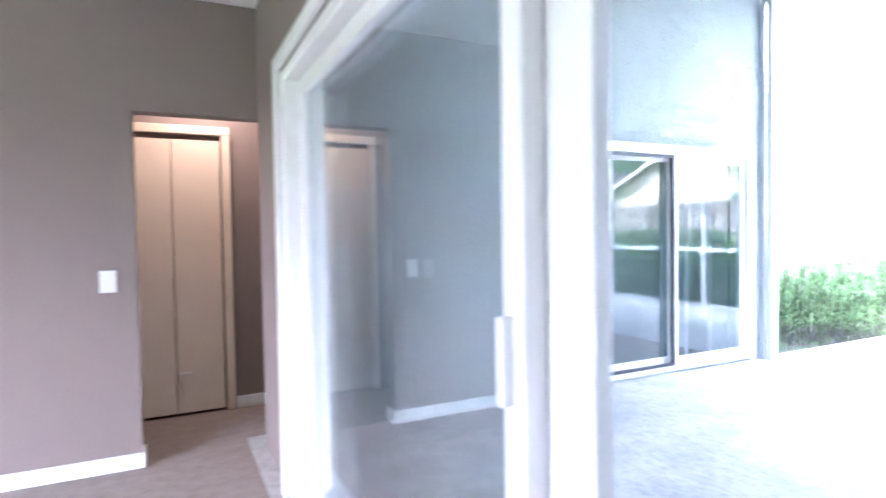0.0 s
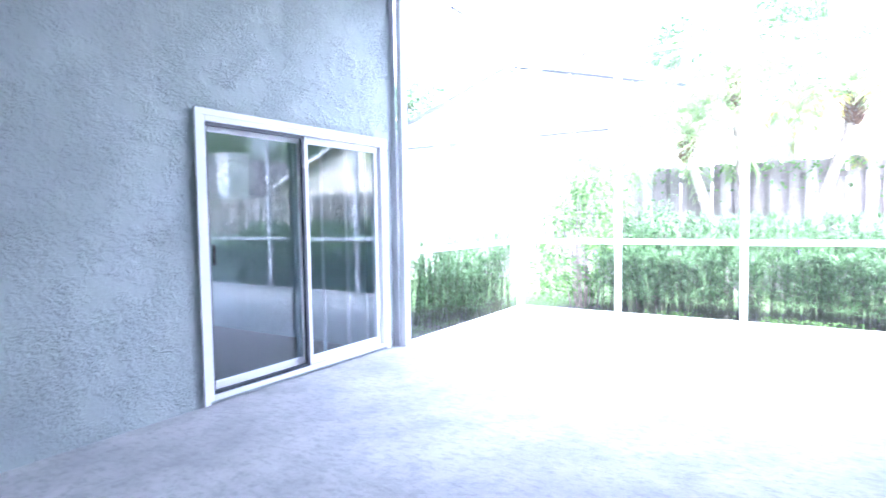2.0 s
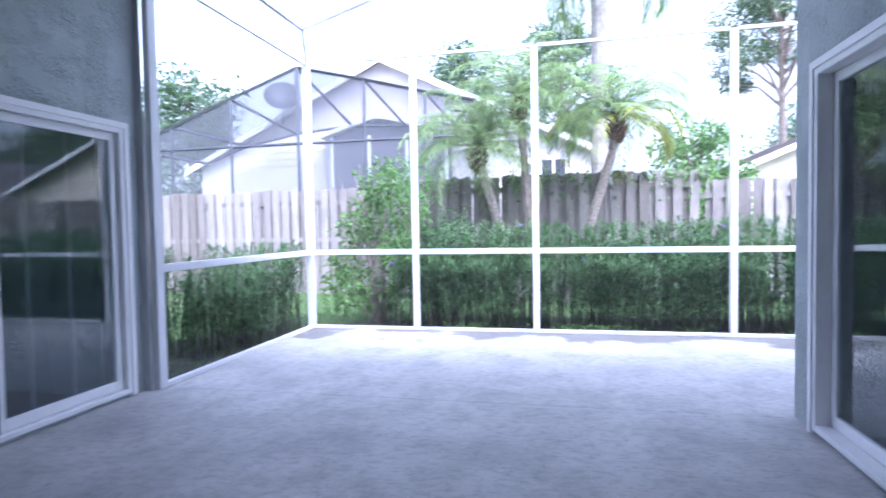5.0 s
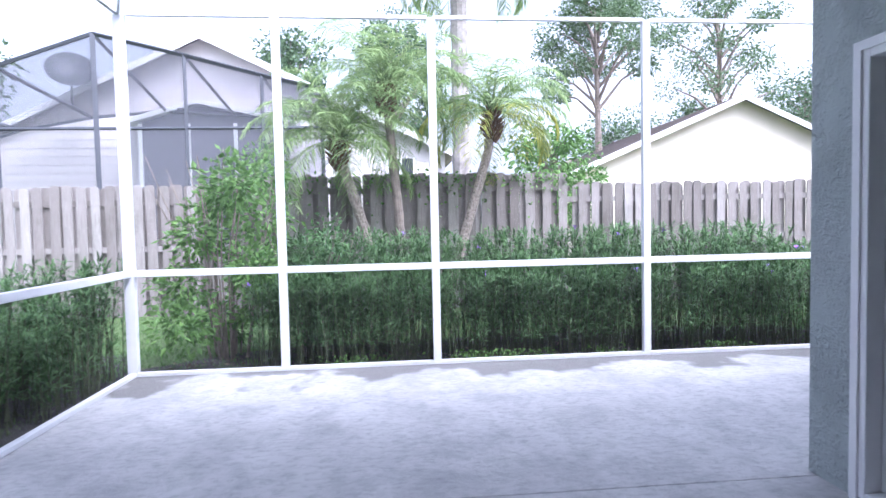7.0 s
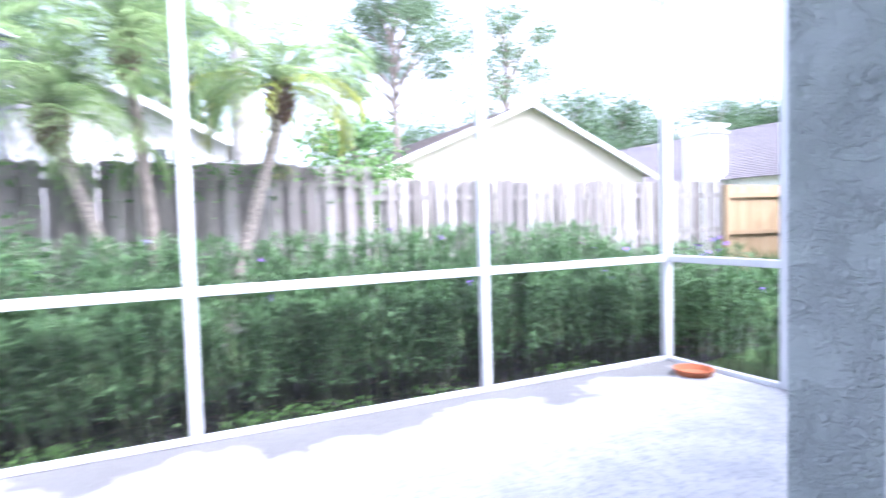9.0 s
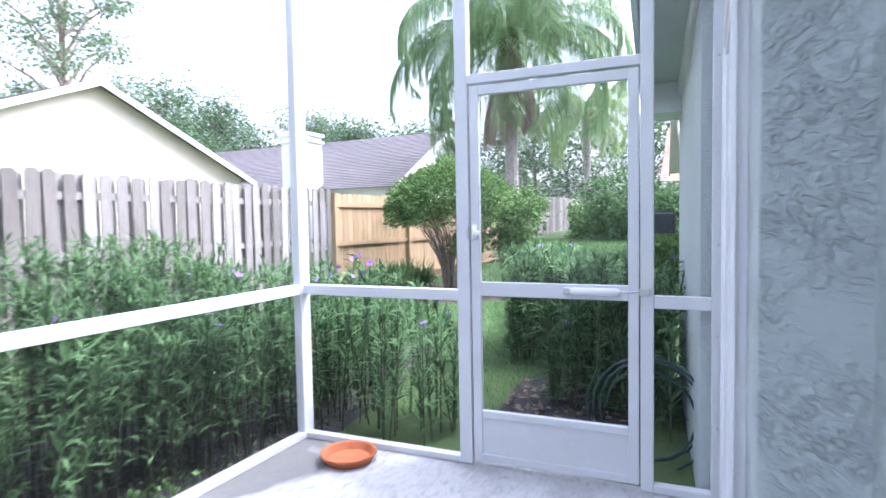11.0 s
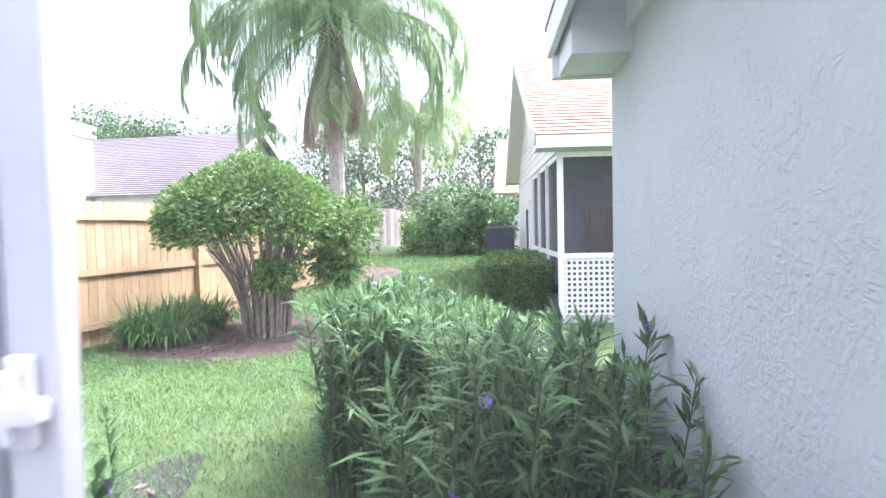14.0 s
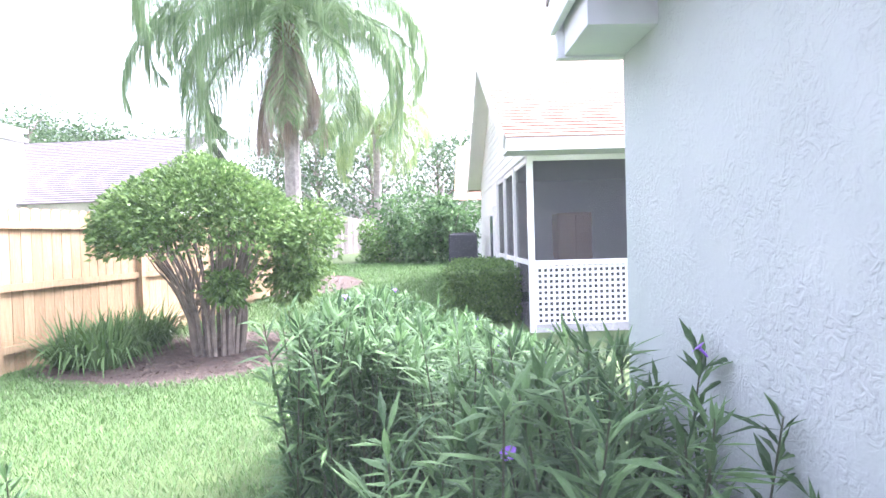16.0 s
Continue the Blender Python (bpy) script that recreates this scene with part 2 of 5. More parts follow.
BARK = plain("grey_bark", (0.20, 0.17, 0.14), 0.95, 0, 0.35, 9, 1.0)
PALETRUNK = plain("pale_palm_trunk", (0.30, 0.275, 0.25), 0.9, 0, 0.3, 9, 0.8)
PALMBARK = plain("scarred_palm_bark", (0.21, 0.18, 0.15), 0.9, 0, 0.55, 34, 1.0)
FIBRE = plain("brown_palm_fibre", (0.13, 0.075, 0.045), 0.95, 0, 0.4, 20, 1.0)
RUELLIA = leaf_mat("ruellia_leaf", (0.042, 0.096, 0.036), (0.175, 0.305, 0.12), 0.68, 0.32)
BRIGHTLEAF = leaf_mat("broad_green_leaf", (0.075, 0.155, 0.045), (0.22, 0.38, 0.11), 0.5, 0.4)
BOXLEAF = leaf_mat("clipped_shrub_leaf", (0.07, 0.14, 0.04), (0.23, 0.36, 0.11))
PALMLEAF = leaf_mat("palm_frond_leaf", (0.17, 0.27, 0.10), (0.38, 0.48, 0.21), 0.55, 0.45)
QUEENLEAF = leaf_mat("queen_palm_leaf", (0.145, 0.25, 0.11), (0.32, 0.44, 0.23), 0.55, 0.4)
LITTER = leaf_mat("dry_litter_leaf", (0.12, 0.09, 0.07), (0.27, 0.21, 0.17), 0.8, 0.1)
YELLOWFROND = leaf_mat("yellowing_frond_leaf", (0.28, 0.32, 0.06), (0.55, 0.54, 0.12), 0.55, 0.45)
DEADLEAF = leaf_mat("dead_frond_leaf", (0.27, 0.20, 0.15), (0.45, 0.37, 0.30))
TREELEAF = leaf_mat("tree_leaf", (0.06, 0.11, 0.055), (0.14, 0.22, 0.10))
PINELEAF = leaf_mat("pine_needle", (0.08, 0.135, 0.065), (0.17, 0.25, 0.12))
GRASSBLADE = leaf_mat("grass_blade", (0.08, 0.165, 0.05), (0.19, 0.32, 0.115))
STEMGREEN = plain("green_stem", (0.06, 0.075, 0.035), 0.7)
PURPLE = plain("purple_petal", (0.28, 0.12, 0.60), 0.5)


# ---------------------------------------------------------------- mesh helpers
def box(bm, x0, x1, y0, y1, z0, z1, m=None):
    v = [bm.verts.new((x, y, z)) for x in (x0, x1) for y in (y0, y1) for z in (z0, z1)]
    if m is not None:
        for w in v:
            w.co = m @ w.co
    for f in ((0, 1, 3, 2), (4, 6, 7, 5), (0, 4, 5, 1), (2, 3, 7, 6), (0, 2, 6, 4), (1, 5, 7, 3)):
        bm.faces.new([v[i] for i in f])
    return v


def boxes(*specs, bevel=0.0):
    bm = bmesh.new()
    for sp in specs:
        box(bm, *sp)
    if bevel:
        bmesh.ops.bevel(bm, geom=bm.edges[:], offset=bevel, segments=2, affect="EDGES", profile=0.5)
    return bm


def tube(bm, pts, radii, sides=8, caps=True):
    """A tapering round bar along a line of points."""
    rings = []
    pts = [Vector(p) for p in pts]
    for i, p in enumerate(pts):
        d = (pts[min(i + 1, len(pts) - 1)] - pts[max(i - 1, 0)]).normalized()
        a = d.cross(Vector((0.31, 0.94, 0.12))).normalized()
        b = d.cross(a)
        rings.append([bm.verts.new(p + radii[i] * (math.cos(k * math.tau / sides) * a + math.sin(k * math.tau / sides) * b)) for k in range(sides)])
    for r, s in zip(rings, rings[1:]):
        for k in range(sides):
            bm.faces.new((r[k], r[(k + 1) % sides], s[(k + 1) % sides], s[k]))
    if caps:
        bm.faces.new(rings[0][::-1])
        bm.faces.new(rings[-1])
    return bm


def mesh_of(name, bm, material, smooth=False):
    bmesh.ops.recalc_face_normals(bm, faces=bm.faces[:])
    me = bpy.data.meshes.new(name)
    bm.to_mesh(me)
    bm.free()
    me.materials.append(material)
    if smooth:
        for p in me.polygons:
            p.use_smooth = True
    return me


def part(name, bm, material, parent, label="", smooth=False):
    ob = new(name, mesh_of(name, bm, material, smooth))
    ob.parent = parent
    if label:
        ob["label"] = label
    return ob


def piece(name, me, parent, m):
    ob = new(name, me)
    ob.parent = parent
    ob.matrix_basis = m
    return ob


def thing(name, label, category, m=None, group="", kind=""):
    ob = new(name)
    if m is not None:
        ob.matrix_basis = m
    return tagged(ob, label, category, group, kind)


def solid(name, bm, material, label, category, kind="structure", smooth=False, group=""):
    return tagged(new(name, mesh_of(name, bm, material, smooth)), label, category, group, kind)


def leaves_mesh(name, base, along, side, length, width, bend, material):
    """One mesh of many pointed leaves, each a folded blade of four triangles. Arrays of n rows."""
    n = len(base)
    up = np.cross(side, along)
    L, W = length[:, None], width[:, None]
    droop = np.zeros_like(base)
    droop[:, 2] = -1
    mid = base + along * L * 0.45 + droop * (bend * length)[:, None] * 0.2
    tip = base + along * L + droop * (bend * length)[:, None]
    lo = mid + side * W * 0.5 + up * W * 0.15
    hi = mid - side * W * 0.5 + up * W * 0.15
    verts = np.stack([base, lo, tip, hi, mid], 1).reshape(-1, 3)
    k = np.arange(n)[:, None] * 5
    faces = np.concatenate([k + np.array([[0, 1, 4]]), k + np.array([[1, 2, 4]]), k + np.array([[2, 3, 4]]), k + np.array([[3, 0, 4]])], 0)
    me = bpy.data.meshes.new(name)
    me.from_pydata(verts.tolist(), [], faces.tolist())
    me.materials.append(material)
    return me


def unit(a):
    return a / np.maximum(np.linalg.norm(a, axis=1, keepdims=True), 1e-6)


def strips_mesh(name, base, along, side, length, width, droop, material):
    """Narrow hanging leaflets: two quads each, bending down towards the tip."""
    n = len(base)
    L = length[:, None]
    down = np.zeros_like(base)
    down[:, 2] = -1
    m1 = base + along * L * 0.5 + down * L * (droop * 0.25)[:, None]
    tip = base + along * L * (1 - 0.4 * droop)[:, None] + down * L * droop[:, None]
    w = side * width[:, None] * 0.5
    verts = np.stack([base - w * 0.6, base + w * 0.6, m1 + w, m1 - w, tip], 1).reshape(-1, 3)
    k = np.arange(n)[:, None] * 5
    faces = (k + np.array([[0, 1, 2, 3]])).tolist() + (k + np.array([[3, 2, 4]])).tolist()
    me = bpy.data.meshes.new(name)
    me.from_pydata(verts.tolist(), [], faces)
    me.materials.append(material)
    return me

# ================================================================ STRUCTURE
WALL_A, WALL_B, WALL_C, WALL_E = 4.36, -0.18, 0.72, 5.54   # faces of the house towards the patio
SCR_X, SCR_YL, SCR_YD = 7.92, 4.27, -2.40                   # lines of the screen enclosure
GROUND = -0.10



def rise(y):
    """Height of the lawn, which climbs gently along the side yard."""
    return GROUND + 0.06 * np.clip(-12.0 - y, 0.0, 14.0)


bm = bmesh.new()
GY = [-480, -240, -120, -60, -26, -22, -18, -15, -12, -6, 0, 30, 60, 120, 240, 480]
for i in range(-8, 8):
    for ya, yb in zip(GY, GY[1:]):
        bm.faces.new([bm.verts.new((x, y, rise(y))) for x, y in ((i * 60.0, ya), (i * 60.0 + 60.0, ya), (i * 60.0 + 60.0, yb), (i * 60.0, yb))])
bmesh.ops.remove_doubles(bm, verts=bm.verts[:], dist=0.01)
solid("ground", bm, LAWN, "green lawn soil running out past the fence", "ground")

# patio slab in two pours with a joint between them
slab = thing("floor", "mottled grey concrete patio slab with a joint", "floor", kind="structure")
part("slab", boxes((0.44, 5.285, -0.3, 4.5, -0.16, 0.0)), CONCRETE, slab)
part("slab", boxes((5.295, 8.02, -2.5, 4.36, -0.16, -0.002)), CONCRETE, slab)

# house walls, built round their openings
solid("wall_north", boxes(
    (0.57, 3.085, WALL_A, WALL_A + 0.2, 0, 3.52), (5.03, 5.2, WALL_A, WALL_A + 0.2, 0, 3.52),
    (3.085, 5.03, WALL_A, WALL_A + 0.2, 1.97, 3.52), (3.085, 5.03, WALL_A, WALL_A + 0.2, -0.1, 0.03)),
    STUCCO, "blue-grey trowelled stucco house wall", "wall")
solid("wall_north_end", boxes((5.0, 5.2, WALL_A + 0.2, 9.5, -0.1, 3.52)), STUCCO, "blue-grey stucco side wall of the house", "wall")
solid("wall_west", boxes(
    (0.57, WALL_C, 3.55, WALL_A, 0, 3.52), (0.57, WALL_C, -0.38, 0.2, 0, 3.52), (0.57, WALL_C, 0.2, 3.55, 2.06, 3.52)),
    STUCCO, "blue-grey stucco wall round the open sliding door", "wall")
solid("wall_south", boxes(
    (WALL_C, 3.2, WALL_B - 0.2, WALL_B, 0, 3.52), (5.01, 5.345, WALL_B - 0.74, WALL_B, 0, 3.52),
    (3.2, 5.01, WALL_B - 0.2, WALL_B, 2.06, 3.52), (3.2, 5.01, WALL_B - 0.2, WALL_B, -0.1, 0.03)),
    STUCCO, "blue-grey trowelled stucco wall with a sharp corner", "wall")
solid("wall_patio_east", boxes((WALL_E - 0.2, WALL_E, -2.32, -1.32, 2.06, 3.52), (WALL_E - 0.2, WALL_E, -2.32, -1.32, -0.1, 0.03), (WALL_E - 0.2, WALL_E, -2.56, -2.32, -0.1, 3.52),
           (WALL_E - 0.2, WALL_E, -1.32, -0.95, 0, 3.52), (5.2, WALL_E, -0.95, -0.92, 0, 3.52)), STUCCO, "blue-grey stucco wall round a glass door", "wall")
EAVE_END, WALL_S, PITCH, EAVE_Z = -5.02, 5.66, 0.05, 2.29
WALL_TURN = Matrix.Translation((WALL_S, -2.43, 0)) @ Matrix.Rotation(radians(4.7), 4, "Z") @ Matrix.Translation((-WALL_S, 2.43, 0))
bm = boxes((WALL_S - 0.2, WALL_S, EAVE_END, -2.55, -0.1, EAVE_Z))
pr = [(EAVE_END, EAVE_Z), (-2.55, EAVE_Z), (-2.55, EAVE_Z - PITCH * (EAVE_END + 2.43))]
fr = [bm.verts.new((WALL_S, y, z)) for y, z in pr]
bk = [bm.verts.new((WALL_S - 0.2, y, z)) for y, z in pr]
bm.faces.new(fr)
bm.faces.new(bk[::-1])
for k in range(3):
    bm.faces.new((fr[k], fr[(k + 1) % 3], bk[(k + 1) % 3], bk[k]))
solid("wall_east", bm, SMOOTHSTUCCO, "blue-grey stucco gable wall of the house", "wall").matrix_basis = WALL_TURN
solid("wall_south_end", boxes((-4.0, WALL_S - 0.2, EAVE_END, EAVE_END + 0.2, -0.1, EAVE_Z)), STUCCO, "blue-grey stucco end wall of the house", "wall").matrix_basis = WALL_TURN

# covered part of the patio
# ceiling is out of view; its white is chosen to bounce light below
solid("ceiling", boxes((0.44, 5.35, -0.3, 4.6, 3.52, 3.64)), WHITEPAINT, "unseen patio ceiling, white to bounce light", "ceiling")
solid("trim_header", boxes((5.2, 5.36, WALL_B, WALL_A, 3.42, 3.68), bevel=0.006), FASCIA, "pale grey header beam at the patio roof edge", "trim")

# roof over the house, its gable rake and boxed eave return above the side yard
solid("roof", boxes((-4.2, 5.2, 4.5, 9.7, 3.53, 3.7), (-4.2, 5.2, -0.38, 4.62, 3.66, 3.8), (-4.2, 5.3, -4.3, -0.3, 3.53, 3.6)), TANSHINGLE, "shingle roof of the house", "roof")
rake = thing("trim_rake", "pale grey rake board and boxed eave return", "trim", kind="structure")
rake.matrix_basis = WALL_TURN
m_r = Matrix.Translation((WALL_S, EAVE_END, EAVE_Z)) @ Matrix.Rotation(math.atan(PITCH), 4, "X")
for nm, spec, mat in (("frieze_board", (0.0, 0.025, 0.0, 2.7, -0.03, 0.11), FASCIA), ("rake_board", (0.29, 0.32, -0.04, 2.7, 0.0, 0.15), FASCIA),
                      ("soffit_panel", (0.0, 0.29, 0.3, 2.7, 0.11, 0.125), SOFFIT), ("roof_edge", (-0.5, 0.325, -0.08, 2.7, 0.15, 0.18), TANSHINGLE)):
    bm = bmesh.new()
    box(bm, *spec, m_r)
    part(nm, bm, mat, rake)
part("eave_return", boxes((WALL_S - 0.2, WALL_S + 0.268, EAVE_END + 0.02, EAVE_END + 0.39, 2.18, 2.36), bevel=0.003), FASCIA, rake)
part("return_back", boxes((WALL_S + 0.002, WALL_S + 0.266, EAVE_END + 0.33, EAVE_END + 0.385, 2.36, 2.5)), FASCIA, rake)
part("drip_edge", boxes((WALL_S - 0.2, WALL_S + 0.30, EAVE_END - 0.025, EAVE_END + 0.02, 2.17, 2.40)), FASCIA, rake)

# room behind the open sliding door
solid("floor_room", boxes((-4.0, 0.44, -2.0, 6.0, -0.16, 0.0), (0.44, 1.6, 4.5, 5.4, -0.16, 0.0)), CARPET, "beige loop-pile carpet", "floor")
solid("wall_room_end", boxes((-4.0, -0.13, 4.30, 4.42, 0, 2.62), (-0.13, 0.57, 4.30, 4.42, 1.97, 2.62)), TAUPE, "taupe painted room wall beside a hall opening", "wall")
# the opening in the west side is invented, to hold a fill lamp
solid("wall_room_side", boxes((-4.1, -4.0, -2.0, -0.4, 0, 2.62), (-4.1, -4.0, 2.4, 6.0, 0, 2.62), (-4.1, -4.0, -0.4, 2.4, 0, 0.5), (-4.1, -4.0, -0.4, 2.4, 2.2, 2.62), (-4.0, 0.44, -2.1, -2.0, 0, 2.62), (0.53, 0.57, -2.0, 0.14, 0, 2.62), (0.53, 0.57, 3.61, 4.30, 0, 2.62), (0.53, 0.57, 0.14, 3.61, 2.1, 2.62)), TAUPE, "taupe painted room walls", "wall")
solid("wall_hall", boxes((-1.4, -0.30, 5.2, 5.3, 0, 2.5), (0.42, 1.6, 5.2, 5.3, 0, 2.5), (-0.30, 0.42, 5.2, 5.3, 2.0, 2.5), (-0.30, 0.42, 5.24, 5.3, 0, 2.0), (-1.4, -1.3, 4.42, 5.2, 0, 2.5), (1.5, 1.6, 4.56, 5.2, 0, 2.5)), TAUPE, "taupe hall wall behind the closet", "wall")
solid("ceiling_room", boxes((-4.0, 0.57, -2.0, 4.42, 2.62, 2.7), (-1.4, 1.6, 4.42, 5.3, 2.5, 2.6)), WHITEPAINT, "white room ceiling", "ceiling")
bb = thing("baseboard", "white painted baseboard", "baseboard", kind="structure")
part("board", boxes((-4.0, -0.115, 4.284, 4.298, 0.0, 0.085), bevel=0.003), VINYL, bb)
part("board", boxes((-0.13, -0.114, 4.30, 4.42, 0.0, 0.085)), VINYL, bb)
part("board", boxes((0.46, 1.5, 5.186, 5.198, 0.0, 0.085)), VINYL, bb)
closet = thing("door_closet", "cream flush bifold closet door, shut, in a cream casing", "door", kind="structure")
part("leaf", boxes((-0.26, 0.058, 5.17, 5.20, 0.02, 1.96), bevel=0.004), CLOSET, closet)
part("leaf", boxes((0.062, 0.38, 5.17, 5.20, 0.02, 1.96), bevel=0.004), CLOSET, closet)
part("casing", boxes((-0.33, -0.27, 5.155, 5.199, 0, 2.0), (0.39, 0.45, 5.155, 5.199, 0, 2.0), (-0.33, 0.45, 5.155, 5.199, 2.0, 2.06), bevel=0.004), CLOSET, closet)
part("pull", boxes((0.08, 0.16, 5.155, 5.17, 0.30, 0.312), bevel=0.002), VINYL, closet)
sw = thing("light_switch", "white plastic light switch plate on the taupe wall", "switch")
part("plate", boxes((-0.31, -0.23, 4.29, 4.3, 0.98, 1.10), bevel=0.003), VINYL, sw)
part("rocker", boxes((-0.285, -0.255, 4.285, 4.29, 1.01, 1.07), bevel=0.002), VINYL, sw)
lamp_d = bpy.data.lights.new("hall_light", "AREA")
lamp_d.energy, lamp_d.size, lamp_d.color = 0.5, 0.35, (1.0, 0.72, 0.5)
lamp = new("hall_light", lamp_d)
lamp.matrix_world = look((0.3, 4.85, 2.46), (0.3, 4.85, 0))

# unseen area lamp added in the invented opening to brighten the room
room_fill_d = bpy.data.lights.new("room_fill_light", "AREA")
room_fill_d.shape, room_fill_d.size, room_fill_d.size_y, room_fill_d.energy, room_fill_d.color = "RECTANGLE", 2.7, 1.6, 0.08, (1.0, 0.93, 0.92)
room_fill = new("room_fill_light", room_fill_d)
room_fill.matrix_world = look((-3.98, 1.0, 1.35), (0, 1.0, 1.2))

# dark rooms behind the other sliding doors
solid("floor_dark_room", boxes((0.9, 8.0 - 3.0, WALL_A + 0.2, 9.3, -0.16, -0.004)), CARPET, "beige carpet behind the glass door", "floor")
solid("wall_dark_room", boxes((1.62, 1.72, WALL_A + 0.2, 9.3, 0, 3.5), (1.72, 2.0, 9.2, 9.3, 0, 3.5), (4.6, 5.0, 9.2, 9.3, 0, 3.5), (2.0, 4.6, 9.2, 9.3, 0, 0.4), (2.0, 4.6, 9.2, 9.3, 2.2, 3.5)), DARKROOM, "grey-brown painted room wall", "wall")
solid("wall_south_room", boxes((0.5, WALL_E - 0.2, -4.4, -4.3, 0, 3.5), (0.5, 0.6, -4.3, -0.38, 0, 3.5)), DARKROOM, "grey-brown painted room wall", "wall")
solid("floor_south_room", boxes((0.6, WALL_E - 0.2, -4.3, -0.38, -0.16, -0.004)), CARPET, "beige carpet behind the glass door", "floor")


def sliding_door(name, label, m, width, height, screened=True):
    """A two-panel sliding glass door in the plane y = 0, from x = 0 to width, its outer face towards -y."""
    d = thing(name, label, "door", m, kind="structure")
    f = 0.05
    part("frame", boxes((0, f, -0.035, 0.10, 0, height), (width - f, width, -0.035, 0.10, 0, height), (f, width - f, -0.035, 0.10, height - f, height), (f, width - f, -0.035, 0.10, 0, 0.035), bevel=0.005), VINYL, d)
    part("flange", boxes((-0.03, 0.012, -0.045, -0.03, -0.02, height + 0.03), (width - 0.012, width + 0.03, -0.045, -0.03, -0.02, height + 0.03), (0.012, width - 0.012, -0.045, -0.03, height - 0.012, height + 0.03)), VINYL, d)
    half = width / 2 + 0.02

    def panel(x0, x1, y, dark):
        s = 0.055
        mat = DARKMETAL if dark else VINYL
        p = part("panel", boxes((x0, x0 + s, y, y + 0.03, 0.04, height - f), (x1 - s, x1, y, y + 0.03, 0.04, height - f), (x0 + s, x1 - s, y, y + 0.03, height - f - s, height - f), (x0 + s, x1 - s, y, y + 0.03, 0.04, 0.04 + s * 1.2), bevel=0.004), mat, d)
        g = part("pane", boxes((x0 + s - 0.01, x1 - s + 0.01, y + 0.012, y + 0.018, 0.04 + s, height - f - s + 0.01)), GLASS, p)
        return p
    a = panel(f, half, 0.045, False)
    b = panel(half - 0.04, width - f, 0.005, False)
    if screened:
        part("screen_frame", boxes((half - 0.075, half - 0.045, -0.02, 0.003, 0.04, height - f), (f, f + 0.02, -0.02, 0.003, 0.04, height - f), (f, half - 0.045, -0.02, 0.003, 0.04, 0.065), (f, half - 0.045, -0.02, 0.003, height - f - 0.025, height - f)), DARKMETAL, d, "dark sliding screen frame")
        h = part("handle", boxes((f + 0.03, f + 0.05, -0.03, -0.018, 0.92, 1.06), (f + 0.035, f + 0.045, -0.045, -0.03, 0.94, 0.96), (f + 0.035, f + 0.045, -0.045, -0.03, 1.02, 1.04), bevel=0.003), BLACK, d, "black handle")
    return d


sliding_door("door_1", "white vinyl two-panel sliding glass door, shut", pose(3.085, WALL_A, 0.03), 1.945, 1.94)
sliding_door("door_2", "white vinyl sliding glass door, shut", pose(5.01, WALL_B, 0.03, 0, 0, 180), 1.81, 2.02, False)
sliding_door("door_3", "white vinyl sliding glass door, shut", pose(WALL_E, -2.32, 0.03, 0, 0, 90), 1.0, 2.02, False)

# the open sliding door of the start: fixed panel with frame, the other half clear
d4 = thing("door_4", "white sliding glass door, slid half open", "door", kind="structure")
part("frame", boxes((0.53, 0.75, 3.48, 3.57, 0, 2.06), (0.53, 0.75, 0.18, 0.24, 0, 2.06), (0.53, 0.75, 0.24, 3.48, 2.0, 2.06), bevel=0.006), VINYL, d4)
part("track", boxes((0.53, 0.74, 0.24, 3.48, 0.0, 0.012)), STEEL, d4)
part("inner_casing", boxes((0.50, 0.53, 3.55, 3.62, 0, 2.12), (0.50, 0.53, 0.12, 0.175, 0, 2.12), (0.50, 0.53, 0.12, 3.62, 2.065, 2.12), bevel=0.004), VINYL, d4)
for x0, ya, yb, w in ((0.60, 1.62, 3.48, 0.07), (0.66, 1.50, 3.40, 0.14)):
    p = part("panel", boxes((x0, x0 + 0.04, ya, ya + w, 0.02, 2.0), (x0, x0 + 0.04, yb - 0.07, yb, 0.02, 2.0), (x0, x0 + 0.04, ya + w, yb - 0.07, 1.93, 2.0), (x0, x0 + 0.04, ya + w, yb - 0.07, 0.02, 0.09), bevel=0.004), VINYL, d4)
    part("pane", boxes((x0 + 0.017, x0 + 0.023, ya + w - 0.01, yb - 0.06, 0.085, 1.94)), CLEARGLASS, p)
part("interlock", boxes((0.642, 0.658, 1.63, 1.68, 0.02, 2.0)), VINYL, d4)
part("handle", boxes((0.57, 0.60, 1.65, 1.67, 0.95, 1.12), bevel=0.004), VINYL, d4)
for k in range(3):
    bl = thing("vertical_blind", "pale vertical blind slat hanging behind glass", "blind", group="blind slats")
    bm = bmesh.new()
    box(bm, -0.045, 0.045, -0.002, 0.002, 0.05, 2.0, pose(4.15 + 0.32 * k, WALL_A + 0.24, 0, 0, 0, 62))
    part("slat", bm, CURTAIN, bl)

# ---------------------------------------------------------------- screen enclosure
def sheet(x0, x1, y0, y1, z0, z1):
    """A single layer of woven screen, flat in x, y or z."""
    bm = bmesh.new()
    if x0 == x1:
        q = ((x0, y0, z0), (x0, y1, z0), (x0, y1, z1), (x0, y0, z1))
    elif y0 == y1:
        q = ((x0, y0, z0), (x1, y0, z0), (x1, y0, z1), (x0, y0, z1))
    else:
        q = ((x0, y0, z0), (x1, y0, z0), (x1, y1, z0), (x0, y1, z0))
    bm.faces.new([bm.verts.new(p) for p in q])
    return bm


P = 0.04


